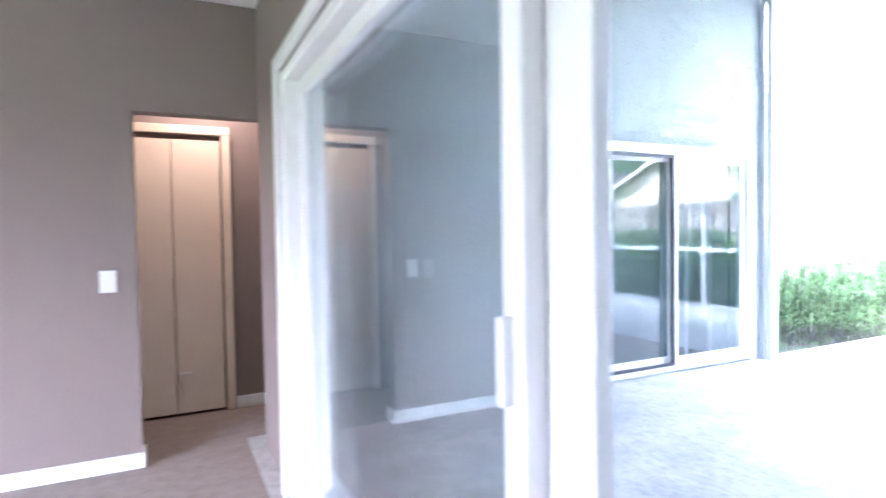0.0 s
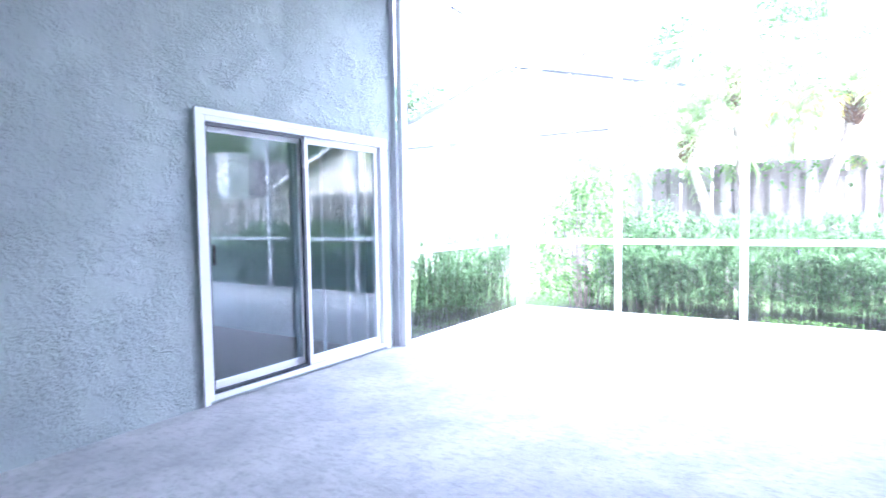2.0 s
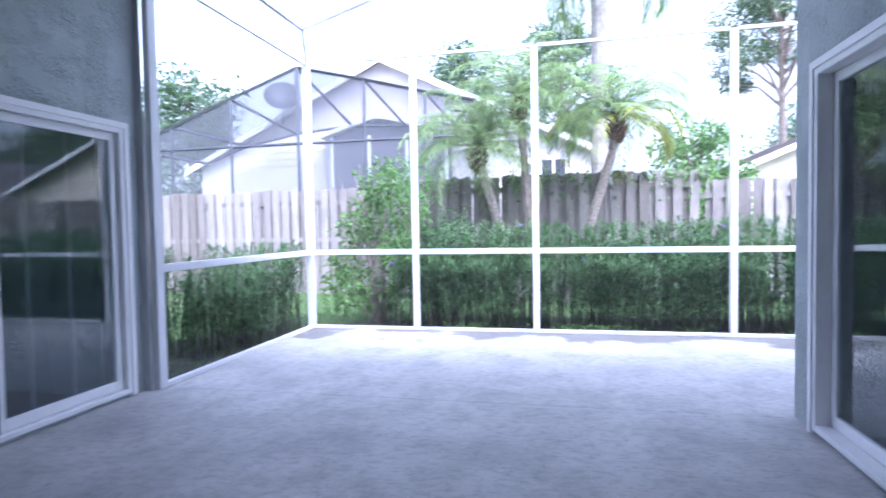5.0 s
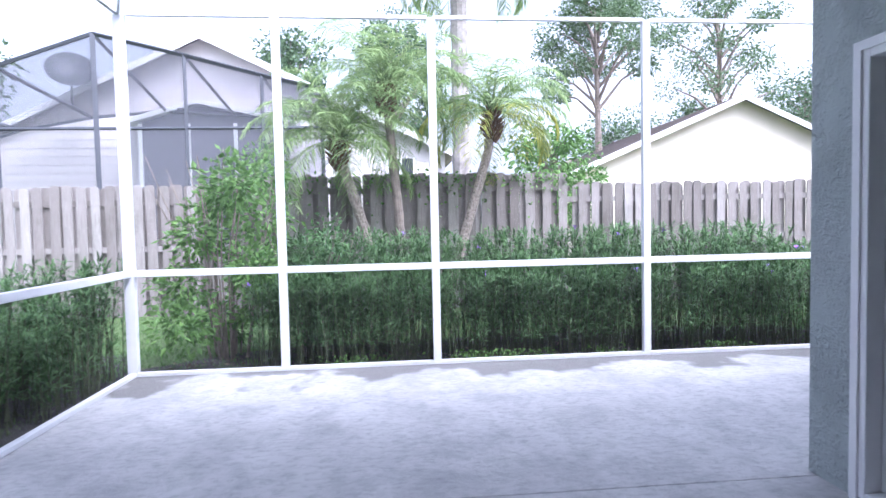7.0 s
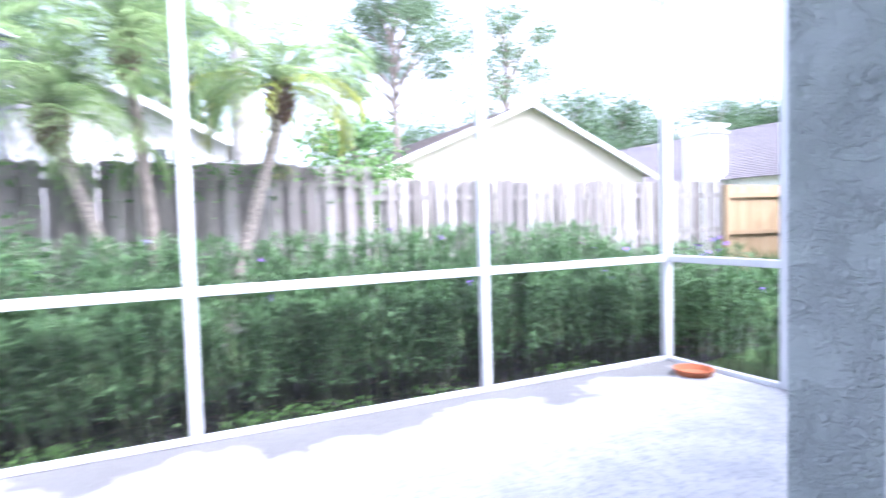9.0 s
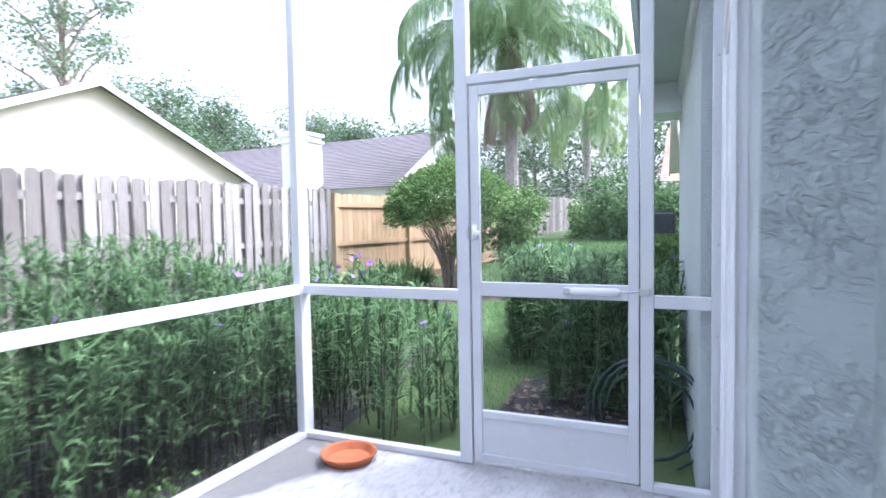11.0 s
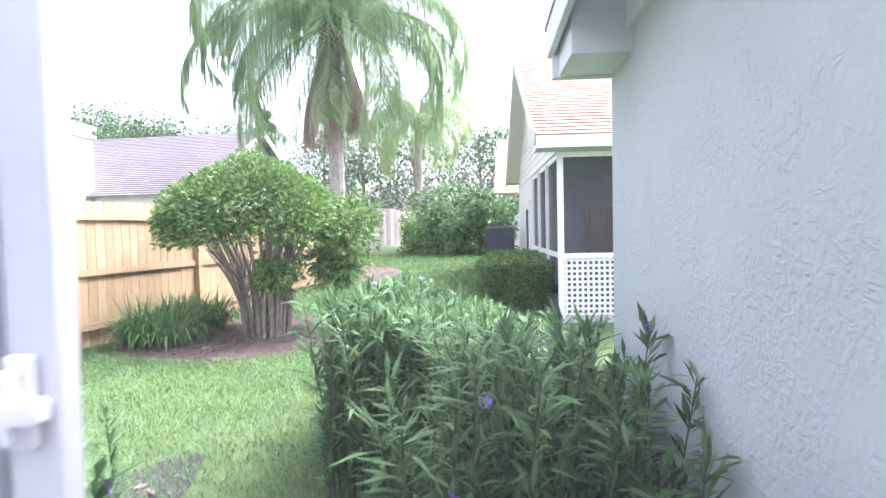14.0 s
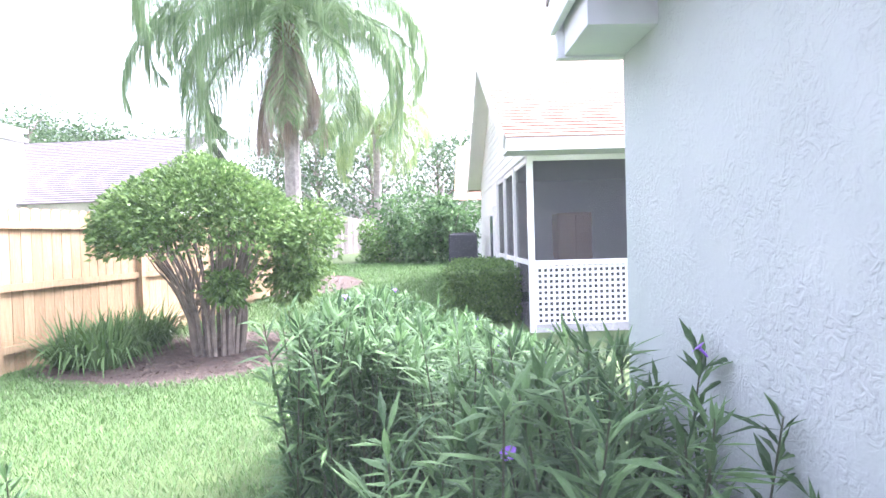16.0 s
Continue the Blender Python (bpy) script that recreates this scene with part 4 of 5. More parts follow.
def palm(name, label, trunk, radii, crown_n, frond_len, leaflets, ll, lw, droop, curve, el_range, seed, tmat, fmat, boots=0.0, dead=0, yellow=0):
    r = np.random.RandomState(seed)
    x, y = trunk[0][0], trunk[0][1]
    root = thing(name, label, "palm tree", pose(x, y, rise(y)))
    loc = [(p[0] - x, p[1] - y, p[2] - GROUND) for p in trunk]
    # trunk with close ring scars
    fine, rad = [], []
    for k in range(len(loc) - 1):
        for j in range(12):
            u = j / 12
            fine.append([loc[k][i] * (1 - u) + loc[k + 1][i] * u for i in range(3)])
            rad.append((radii[k] * (1 - u) + radii[k + 1] * u) * (1.0 + 0.12 * (j % 2)))
    fine.append(loc[-1])
    rad.append(radii[-1])
    part("trunk", tube(bmesh.new(), fine, rad, 10), tmat, root)
    top = np.array(loc[-1])
    if boots:
        bm = bmesh.new()
        for k in range(70):
            a, u = k * 2.4, k / 70
            z = top[2] - boots * (1 - u)
            rr = radii[-1] * (1.05 + 0.55 * math.sin(u * math.pi))
            c, s = math.cos(a), math.sin(a)
            tube(bm, [(top[0] + rr * 0.5 * c, top[1] + rr * 0.5 * s, z), (top[0] + rr * 1.5 * c, top[1] + rr * 1.5 * s, z + boots * 0.25)], [0.022, 0.008], 4)
        part("leaf_bases", bm, FIBRE, root, "brown fibrous old leaf bases")

    def crown(nm, count, mat, lo, hi, dr, cv, scale, label=""):
        out = {k: [] for k in ("base", "along", "side", "len", "droop")}
        bm = bmesh.new()
        for k in range(count):
            az = k * 2.39996 + r.uniform(-0.25, 0.25)
            el = lo + (hi - lo) * ((k + 0.5) / count) ** 0.8
            pts = frond_arrays(r, top, az, el, frond_len * scale * r.uniform(0.85, 1.1), leaflets, ll, lw, dr, cv * r.uniform(0.8, 1.2), out)
            tube(bm, pts[::2].tolist(), [0.018 * frond_len / 2.5 * (1 - 0.9 * i / 7) for i in range(len(pts[::2]))], 4)
        part("rachis", bm, mat, root)
        ln = np.concatenate(out["len"])
        me = strips_mesh(nm, np.concatenate(out["base"]), np.concatenate(out["along"]), np.concatenate(out["side"]), ln, np.full(len(ln), lw), np.concatenate(out["droop"]), mat)
        ob = new(nm, me)
        ob.parent = root
        if label:
            ob["label"] = label
    crown("crown", crown_n, fmat, el_range[0], el_range[1], droop, curve, 1.0)
    if yellow:
        crown("old_fronds", yellow, YELLOWFROND, -0.2, 0.5, droop, curve, 0.95, "yellowing lower fronds")
    if dead:
        crown("dead_fronds", dead, DEADLEAF, -1.5, -1.05, 0.9, 0.3, 0.6, "dry brown hanging fronds")
    return root


PY = dict(crown_n=36, frond_len=1.5, leaflets=50, ll=0.40, lw=0.013, droop=0.45, curve=2.0, tmat=PALMBARK, fmat=PALMLEAF, boots=0.45)
palm("palm_tree", "small feathery palm with a leaning rough trunk", [(11.0, 1.95, GROUND), (11.05, 2.25, 1.0), (11.1, 2.62, 2.2), (11.1, 2.68, 2.55)], [0.075, 0.07, 0.07, 0.085], el_range=(-0.2, 1.4), seed=31, **PY)
palm("palm_tree", "taller feathery palm with a thin dark trunk", [(11.1, 1.72, GROUND), (11.15, 1.83, 1.6), (11.15, 1.94, 2.9), (11.15, 1.97, 3.35)], [0.07, 0.062, 0.06, 0.075], el_range=(-0.2, 1.4), seed=32, **{**PY, "tmat": BARK})
palm("palm_tree", "leaning feathery palm with yellowing fronds", [(11.0, 1.2, GROUND), (11.05, 0.92, 0.9), (11.1, 0.46, 2.4), (11.1, 0.40, 2.95)], [0.08, 0.07, 0.065, 0.085], el_range=(0.0, 1.4), seed=33, yellow=8, **{**PY, "crown_n": 28})
palm("palm_tree", "tall palm with a straight pale ringed trunk", [(14.0, 0.5, GROUND), (14.0, 0.5, 3.5), (14.0, 0.5, 7.4)], [0.2, 0.165, 0.15],
     18, 3.0, 60, 0.6, 0.03, 0.85, 2.3, (-0.6, 1.2), 36, PALETRUNK, PALMLEAF, boots=0.5)
palm("palm_tree", "large queen palm with long drooping fronds", [(11.5, -17.5, GROUND), (11.5, -17.5, 2.5), (11.5, -17.5, 6.9)], [0.24, 0.2, 0.17],
     38, 5.6, 190, 1.15, 0.018, 1.15, 2.75, (-0.2, 1.3), 34, PALETRUNK, QUEENLEAF, boots=0.8, dead=6)
palm("palm_tree", "slim queen palm behind the lawn", [(10.6, -25.5, GROUND), (10.6, -25.5, 5.2)], [0.16, 0.13],
     22, 3.4, 120, 0.9, 0.017, 1.0, 2.6, (-0.3, 1.3), 35, PALETRUNK, PALMLEAF, boots=0.5)


# clipped umbrella shrub on bare stems
def clipped_tree(x, y):
    rr = random.Random(41)
    root = thing("clipped_shrub", "large clipped dome-shaped shrub on bare branching stems", "shrub", pose(x, y, GROUND))
    for k in range(24):
        a = k * 2.4
        e = rr.uniform(0.3, 1.1)
        bm = bmesh.new()
        c, s = math.cos(a), math.sin(a)
        tube(bm, [(0.3 * c, 0.3 * s, 0), (0.36 * c, 0.36 * s, 0.5), (e * 0.6 * c, e * 0.6 * s, 1.05), (e * c, e * s, 1.6)], [0.035, 0.028, 0.018, 0.009], 6)
        for j in range(3):
            b = a + rr.uniform(-0.9, 0.9)
            q = e + rr.uniform(-0.2, 0.2)
            tube(bm, [(0.35 * c, 0.35 * s, 0.5 + 0.1 * j), (q * 0.7 * math.cos(b), q * 0.7 * math.sin(b), 1.15), (q * math.cos(b), q * math.sin(b), 1.65)], [0.016, 0.011, 0.005], 4)
        part("limb", bm, BARK, root)
    r = np.random.RandomState(42)
    n = 24000
    d = unit(r.normal(0, 1, (n, 3)))
    d[:, 2] = np.abs(d[:, 2]) * 1.0 - 0.16 * (r.uniform(0, 1, n) < 0.3)
    d = unit(d)
    q = np.sin(d[:, 0] * 4.1 + 1) * np.sin(d[:, 1] * 4.7 + 2) + 0.5 * np.sin(d[:, 0] * 11) * np.sin(d[:, 1] * 9 + d[:, 2] * 8)
    rad = (0.72 + 0.28 * r.uniform(0, 1, n) ** 0.5) * (1 + 0.10 * q)
    base = np.array([0.1, 0, 1.5]) + d * np.array([1.25, 1.25, 1.08]) * rad[:, None]
    along = unit(d + r.normal(0, 0.6, (n, 3)))
    ln = r.uniform(0.05, 0.1, n)
    ob = new("crown", leaves_mesh("crown", base, along, unit(np.cross(along, r.normal(0, 1, (n, 3)))), ln, ln * 0.5, r.uniform(0, 0.3, n), BOXLEAF))
    ob.parent = root
    for k, (c, q) in enumerate((((-0.9, -0.55, 1.15), 0.5), ((-0.75, -0.9, 0.85), 0.38), ((0.2, -1.1, 1.05), 0.4), ((-0.4, 0.6, 0.95), 0.25), ((-1.25, 0.1, 1.5), 0.42), ((-1.3, -0.3, 1.75), 0.36), ((-1.15, 0.0, 1.05), 0.3))):
        leaf_shell("low_growth", c, (q, q, q * 0.85), 900, 0.09, BOXLEAF, 430 + k, root, shell=0.2, lumps=0.5)
    return root


clipped_tree(10.05, -9.8)

# clipped box hedge by the neighbour's porch
bh = thing("box_hedge", "low clipped square green hedge by the porch", "hedge", pose(6.5, -13.9, GROUND))
r = np.random.RandomState(51)
n = 16000
f = r.randint(0, 5, n)
u, v = r.uniform(-1, 1, n), r.uniform(-1, 1, n)
c = np.stack([np.where(f == 0, 1, np.where(f == 1, -1, u)), np.where(f == 2, 1, np.where(f == 3, -1, np.where(f < 2, u, v))), np.where(f == 4, 1, v)], 1)
nn = np.stack([(f == 0) * 1.0 - (f == 1), (f == 2) * 1.0 - (f == 3), (f == 4) * 1.0], 1)
base = c * np.array([0.6, 1.9, 0.46]) + np.array([0, 0, 0.46]) + nn * r.normal(0, 0.03, (n, 1))
along = unit(nn + r.normal(0, 0.7, (n, 3)))
ln = r.uniform(0.04, 0.08, n)
ob = new("foliage", leaves_mesh("foliage", base, along, unit(np.cross(along, r.normal(0, 1, (n, 3)))), ln, ln * 0.55, r.uniform(0, 0.3, n), BOXLEAF))
ob.parent = bh
part("core", boxes((-0.55, 0.55, -1.85, 1.85, 0.05, 0.87), bevel=0.05), BOXLEAF, bh)

# mulch beds and bare soil
def bed(name, label, x, y, rx, ry, mat, seed, h=0.03):
    bm = bmesh.new()
    rr = random.Random(seed)
    c = bm.verts.new((x, y, rise(y) + h))
    ph = [rr.uniform(0, 6) for _ in range(3)]
    ring = []
    for k in range(48):
        a = k * math.tau / 48
        q = 1 + 0.08 * math.sin(3 * a + ph[0]) + 0.05 * math.sin(5 * a + ph[1])
        ring.append(bm.verts.new((x + rx * q * math.cos(a), y + ry * q * math.sin(a), rise(y + ry * q * math.sin(a)) + 0.006)))
    for k in range(48):
        bm.faces.new((c, ring[k], ring[(k + 1) % 48]))
    return solid(name, bm, mat, label, "ground")


bed("mulch_bed", "brown bark mulch round the clipped shrub", 10.4, -9.8, 1.75, 1.7, MULCH, 1)
bed("mulch_bed", "brown bark mulch ring at the palm", 11.2, -17.0, 1.7, 2.0, MULCH, 2)
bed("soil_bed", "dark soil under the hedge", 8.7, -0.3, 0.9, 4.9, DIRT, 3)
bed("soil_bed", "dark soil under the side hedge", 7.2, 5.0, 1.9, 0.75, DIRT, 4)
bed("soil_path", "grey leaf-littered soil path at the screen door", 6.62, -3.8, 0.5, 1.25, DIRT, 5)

# grass blades over the lawn that is seen near
def grass(name, label, regions, seed):
    r = np.random.RandomState(seed)
    pts = np.concatenate([np.stack([r.uniform(a, b, k), r.uniform(c, d, k)], 1) for a, b, c, d, k in regions])
    keep = (((pts[:, 0] - 10.4) / 1.7) ** 2 + ((pts[:, 1] + 9.8) / 1.65) ** 2 > 1) & (((pts[:, 0] - 11.2) / 1.6) ** 2 + ((pts[:, 1] + 17) / 1.9) ** 2 > 1) & (((pts[:, 0] - 6.62) / 0.46) ** 2 + ((pts[:, 1] + 3.8) / 1.2) ** 2 > 1)
    pts = pts[keep]
    n = len(pts)
    base = np.stack([pts[:, 0], pts[:, 1], rise(pts[:, 1])], 1)
    az = r.uniform(0, math.tau, n)
    along = unit(np.stack([np.cos(az) * 0.5, np.sin(az) * 0.5, np.full(n, 1.0)], 1))
    side = np.stack([-np.sin(az), np.cos(az), np.zeros(n)], 1)
    far = np.clip((-pts[:, 1] - 4) / 12, 0, 1)
    ln = r.uniform(0.05, 0.1, n) * (1 + 0.5 * far)
    me = strips_mesh(name, base, along, side, ln, 0.006 + 0.01 * far, r.uniform(0.1, 0.5, n), GRASSBLADE)
    return tagged(new(name, me), label, "grass", kind="stuff")


grass("grass", "green lawn grass", [(6.4, 12.1, -9.5, -3.2, 60000), (6.4, 12.1, -22, -9.5, 50000), (8.0, 12.0, -3.2, 6.5, 26000), (5.3, 9.5, 4.6, 9.0, 22000)], 61)

# small ground weeds along the screen base
r = np.random.RandomState(66)
n = 900
cl_y = r.choice([2.4, 2.2, 1.2, 0.9, 0.6, -0.2, -1.4], n)
base = np.stack([r.uniform(8.0, 8.2, n), cl_y + r.normal(0, 0.13, n), GROUND + r.uniform(0.02, 0.16, n)], 1)
along = unit(r.normal(0, 1, (n, 3)) + np.array([0, 0, 0.6]))
ln = r.uniform(0.02, 0.045, n)
tagged(new("weeds", leaves_mesh("weeds", base, along, unit(np.cross(along, r.normal(0, 1, (n, 3)))), ln, ln * 0.8, r.uniform(0, 0.3, n), BRIGHTLEAF)), "small green ground weeds at the screen base", "weeds", kind="stuff")

# vines over the tall fence
r = np.random.RandomState(67)
n = 700
vy = r.choice([-0.9, -0.3, 0.4, 1.1, 1.6, 2.2, 3.3, 4.1, 4.4], n) + r.normal(0, 0.28, n)
drop = r.exponential(0.16, n)
base = np.stack([FX - 0.13 + r.normal(0, 0.03, n), vy, 2.14 - np.minimum(drop, 1.2) + r.normal(0, 0.04, n)], 1)
along = unit(r.normal(0, 1, (n, 3)) + np.array([-0.6, 0, -0.2]))
ln = r.uniform(0.05, 0.09, n)
tagged(new("vine", leaves_mesh("vine", base, along, unit(np.cross(along, r.normal(0, 1, (n, 3)))), ln, ln * 0.7, r.uniform(0, 0.3, n), BRIGHTLEAF)), "green creeper over the top of the fence", "vine", kind="stuff")

# grassy strap-leaved clumps by the golden fence
r = np.random.RandomState(68)
n = 1700
k = r.randint(0, 6, n)
cx, cy = np.array([11.1, 11.4, 11.25, 11.6, 11.3, 11.5])[k], np.array([-9.0, -9.3, -9.7, -10.0, -10.3, -9.05])[k]
az = r.uniform(0, math.tau, n)
base = np.stack([cx + 0.15 * np.cos(az), cy + 0.15 * np.sin(az), np.full(n, GROUND)], 1)
el = r.uniform(0.85, 1.5, n)
along = np.stack([np.cos(az) * np.cos(el), np.sin(az) * np.cos(el), np.sin(el)], 1)
ln = r.uniform(0.6, 1.25, n)
tagged(new("strap_grass", strips_mesh("strap_grass", base, along, np.stack([-np.sin(az), np.cos(az), np.zeros(n)], 1), ln, np.full(n, 0.025), r.uniform(0.2, 0.7, n), GRASSBLADE)), "long arching green strap-leaved grass clumps", "grass", kind="stuff")


# ================================================================ HOUSES
def gable_roof(parent, mat, x0, x1, ya, yr, za, zr):
    """One slope from the eave (ya, za) to the ridge (yr, zr), laid in overlapping courses."""
    run = math.hypot(yr - ya, zr - za)
    n = max(3, int(run / 0.16))
    for k in range(n):
        bmr = bmesh.new()
        uv = bmr.loops.layers.uv.verify()
        u0, u1 = k / n, (k + 1.15) / n
        p = [(x0, ya + (yr - ya) * u0, za + (zr - za) * u0 + 0.03), (x1, ya + (yr - ya) * u0, za + (zr - za) * u0 + 0.03),
             (x1, ya + (yr - ya) * u1, za + (zr - za) * u1 + 0.008), (x0, ya + (yr - ya) * u1, za + (zr - za) * u1 + 0.008)]
        t = [bmr.verts.new(q) for q in p]
        f = bmr.faces.new(t)
        for lp, (a, b) in zip(f.loops, ((x0, u0), (x1, u0), (x1, u1), (x0, u1))):
            lp[uv].uv = (a + 0.13 * k, b * run * 0.14 / 0.16 if n else b)
        lo = [bmr.verts.new((q[0], q[1], q[2] - 0.03)) for q in p[:2]]
        bmr.faces.new((t[0], lo[0], lo[1], t[1]))
        part("shingle_course", bmr, mat, parent)


# neighbour's house beyond the side yard: screened porch, lap siding gable, salmon roof
GX, EY, EZ, RY, RZ = 5.78, -10.55, 2.74, -15.2, 5.28
nb_turn = Matrix.Translation((GX, EY - 0.45, 0)) @ Matrix.Rotation(radians(4.5), 4, "Z") @ Matrix.Translation((-GX, 0.45 - EY, 0))
nb = thing("neighbour_house", "white lap-sided house with salmon shingle roof and screened porch", "house", nb_turn)
gable_roof(nb, PINKSHINGLE, -6.0, GX + 0.38, EY + 0.1, RY, EZ, RZ)
gable_roof(nb, PINKSHINGLE, -6.0, GX + 0.38, 2 * RY - EY, RY, EZ, RZ)
part("eave_fascia", boxes((-6.0, GX + 0.38, EY + 0.06, EY + 0.10, EZ - 0.17, EZ + 0.01)), WHITEPAINT, nb)
part("eave_soffit", boxes((-6.0, GX + 0.36, EY - 0.45, EY + 0.06, EZ - 0.17, EZ - 0.15)), SOFFIT, nb)
for sgn in (1, -1):
    ra = math.atan2(RZ - EZ, abs(RY - EY))
    mm = Matrix.Translation((GX + 0.34, RY, RZ)) @ Matrix.Rotation(-ra if sgn > 0 else ra + math.pi, 4, "X")
    bm = bmesh.new()
    if sgn > 0:
        box(bm, 0, 0.04, 0, 5.1, -0.2, 0.02, mm)
    else:
        box(bm, 0, 0.04, 0, 5.1, -0.02, 0.2, mm)
    part("rake_board", bm, WHITEPAINT, nb)
    bm = bmesh.new()
    box(bm, -0.4, -0.002, 0, 5.1, *((-0.08, -0.055) if sgn > 0 else (0.055, 0.08)), mm)
    part("rake_soffit", bm, WHITEPAINT, nb)
YB = EY - 0.45           # porch front
gw = part("gable_wall", boxes((GX - 0.15, GX - 0.02, 2 * RY - YB, YB - 4.2, GROUND, EZ - 0.1)), WHITEPAINT, nb)
zz = EZ - 0.15
while zz < RZ - 0.2:
    half = (RZ - 0.08 - zz) / (RZ - EZ) * (EY - RY)
    half = min(half, YB - RY)
    bm = bmesh.new()
    box(bm, 0, 0.018, -half, half, 0, 0.165, pose(GX - 0.02, RY, zz, 0, -5, 0))
    part("siding_board", bm, WHITEPAINT, nb)
    zz += 0.15
for k in range(15):
    bm = bmesh.new()
    box(bm, 0, 0.018, 2 * RY - YB, YB - 4.2, 0, 0.165, pose(GX - 0.02, 0, GROUND + 0.05 + 0.15 * k, 0, -5, 0))
    part("siding_board", bm, WHITEPAINT, nb)
bd = part("back_door", boxes((GX - 0.01, GX + 0.03, YB - 5.6, YB - 4.7, 0.0, 2.05), bevel=0.004), WHITEPAINT, nb)
part("pane", boxes((GX + 0.03, GX + 0.036, YB - 5.45, YB - 4.85, 0.3, 1.85)), GLASS, bd)
# porch frame
pz = EZ - 0.17
for x, y in ((GX - 0.04, YB - 0.04), (GX - 0.04, YB - 1.55), (GX - 0.04, YB - 2.9), (GX - 0.04, YB - 4.2), (GX - 1.8, YB - 0.04)):
    part("porch_post", boxes((x - 0.045, x + 0.045, y - 0.045, y + 0.045, GROUND, pz), bevel=0.005), WHITEPAINT, nb)
for z in (0.95, pz - 0.04):
    part("porch_rail", boxes((GX - 0.07, GX - 0.02, YB - 4.2, YB - 0.085, z - 0.04, z + 0.04)), WHITEPAINT, nb)
    part("porch_rail", boxes((GX - 4.0, GX - 0.085, YB - 0.06, YB - 0.01, z - 0.04, z + 0.04)), WHITEPAINT, nb)
part("porch_screen", boxes((GX - 0.045, GX - 0.043, YB - 4.2, YB - 0.08, 0.99, pz)), DARKSCREEN, nb, "dark porch screen")
part("porch_screen", boxes((GX - 0.045, GX - 0.043, YB - 4.2, YB - 0.08, GROUND, 0.91)), DARKSCREEN, nb, "dark porch screen")
part("porch_screen", boxes((GX - 4.0, GX - 0.08, YB - 0.036, YB - 0.034, 0.99, pz)), DARKSCREEN, nb, "dark porch screen")
# lattice below the front rail, its openings closed by a dark slab
lat = part("lattice", boxes((GX - 4.0, GX - 0.085, YB - 0.12, YB - 0.10, GROUND, 0.9)), DARKMETAL, nb, "white lattice over a plain dark slab")
me_v = mesh_of("lattice_slat", boxes((-0.02, 0.02, -0.006, 0.0, GROUND, 0.92)), WHITEPAINT)
for k in range(34):
    piece("lattice_slat", me_v, lat, pose(GX - 0.12 - 0.085 * k, YB - 0.05, 0))
me_h = mesh_of("lattice_slat", boxes((GX - 3.0, GX - 0.08, YB - 0.045, YB - 0.038, -0.02, 0.02)), WHITEPAINT)
for k in range(11):
    piece("lattice_slat", me_h, lat, pose(0, 0, 0.03 + 0.085 * k))
part("porch_back_wall", boxes((GX - 4.0, GX - 0.2, YB - 4.3, YB - 4.2, 0, pz), (GX - 4.1, GX - 4.0, YB - 4.3, YB, 0, pz)), DARKROOM, nb)
part("porch_floor", boxes((GX - 4.0, GX - 0.05, YB - 4.2, YB - 0.02, GROUND, 0.02)), CONCRETE, nb)
part("porch_ceiling", boxes((GX - 4.0, GX - 0.05, YB - 4.2, YB - 0.02, pz, pz + 0.05)), SOFFIT, nb)
cab = thing("porch_cabinet", "tall brown wooden cabinet on the screened porch", "cabinet", nb_turn)
part("body", boxes((GX - 1.35, GX - 0.75, YB - 1.9, YB - 1.4, 0.02, 1.75), bevel=0.008), BROWNWOOD, cab)
part("door", boxes((GX - 1.33, GX - 1.06, YB - 1.4, YB - 1.38, 0.1, 1.7), bevel=0.004), BROWNWOOD, cab)
part("door", boxes((GX - 1.04, GX - 0.77, YB - 1.4, YB - 1.38, 0.1, 1.7), bevel=0.004), BROWNWOOD, cab)
ac = thing("air_conditioner", "dark grey outdoor air-conditioning unit by the house", "air conditioner", pose(6.95, -18.0, rise(-18.0)) @ Matrix.Diagonal((1.0, 1.0, 1.25, 1)))
part("case", boxes((-0.38, 0.38, -0.38, 0.38, 0.05, 0.95), bevel=0.03), DARKMETAL, ac)
for k in range(14):
    part("louvre", boxes((-0.40, 0.40, -0.40, 0.40, 0.12 + 0.055 * k, 0.135 + 0.055 * k)), DARKMETAL, ac)
part("fan_guard", tube(bmesh.new(), [(0, 0, 0.95), (0, 0, 0.98)], [0.32, 0.3], 20), BLACK, ac)

# second house further along the lots
nb2 = thing("far_house", "pale house with pink shingle roof further along", "house")
gable_roof(nb2, PINKSHINGLE, -4.0, 7.4, -23.5, -28.0, 2.7, 5.4)
part("wall", boxes((-4.0, 7.0, -32.0, -24.0, GROUND, 2.6)), WHITEPAINT, nb2)


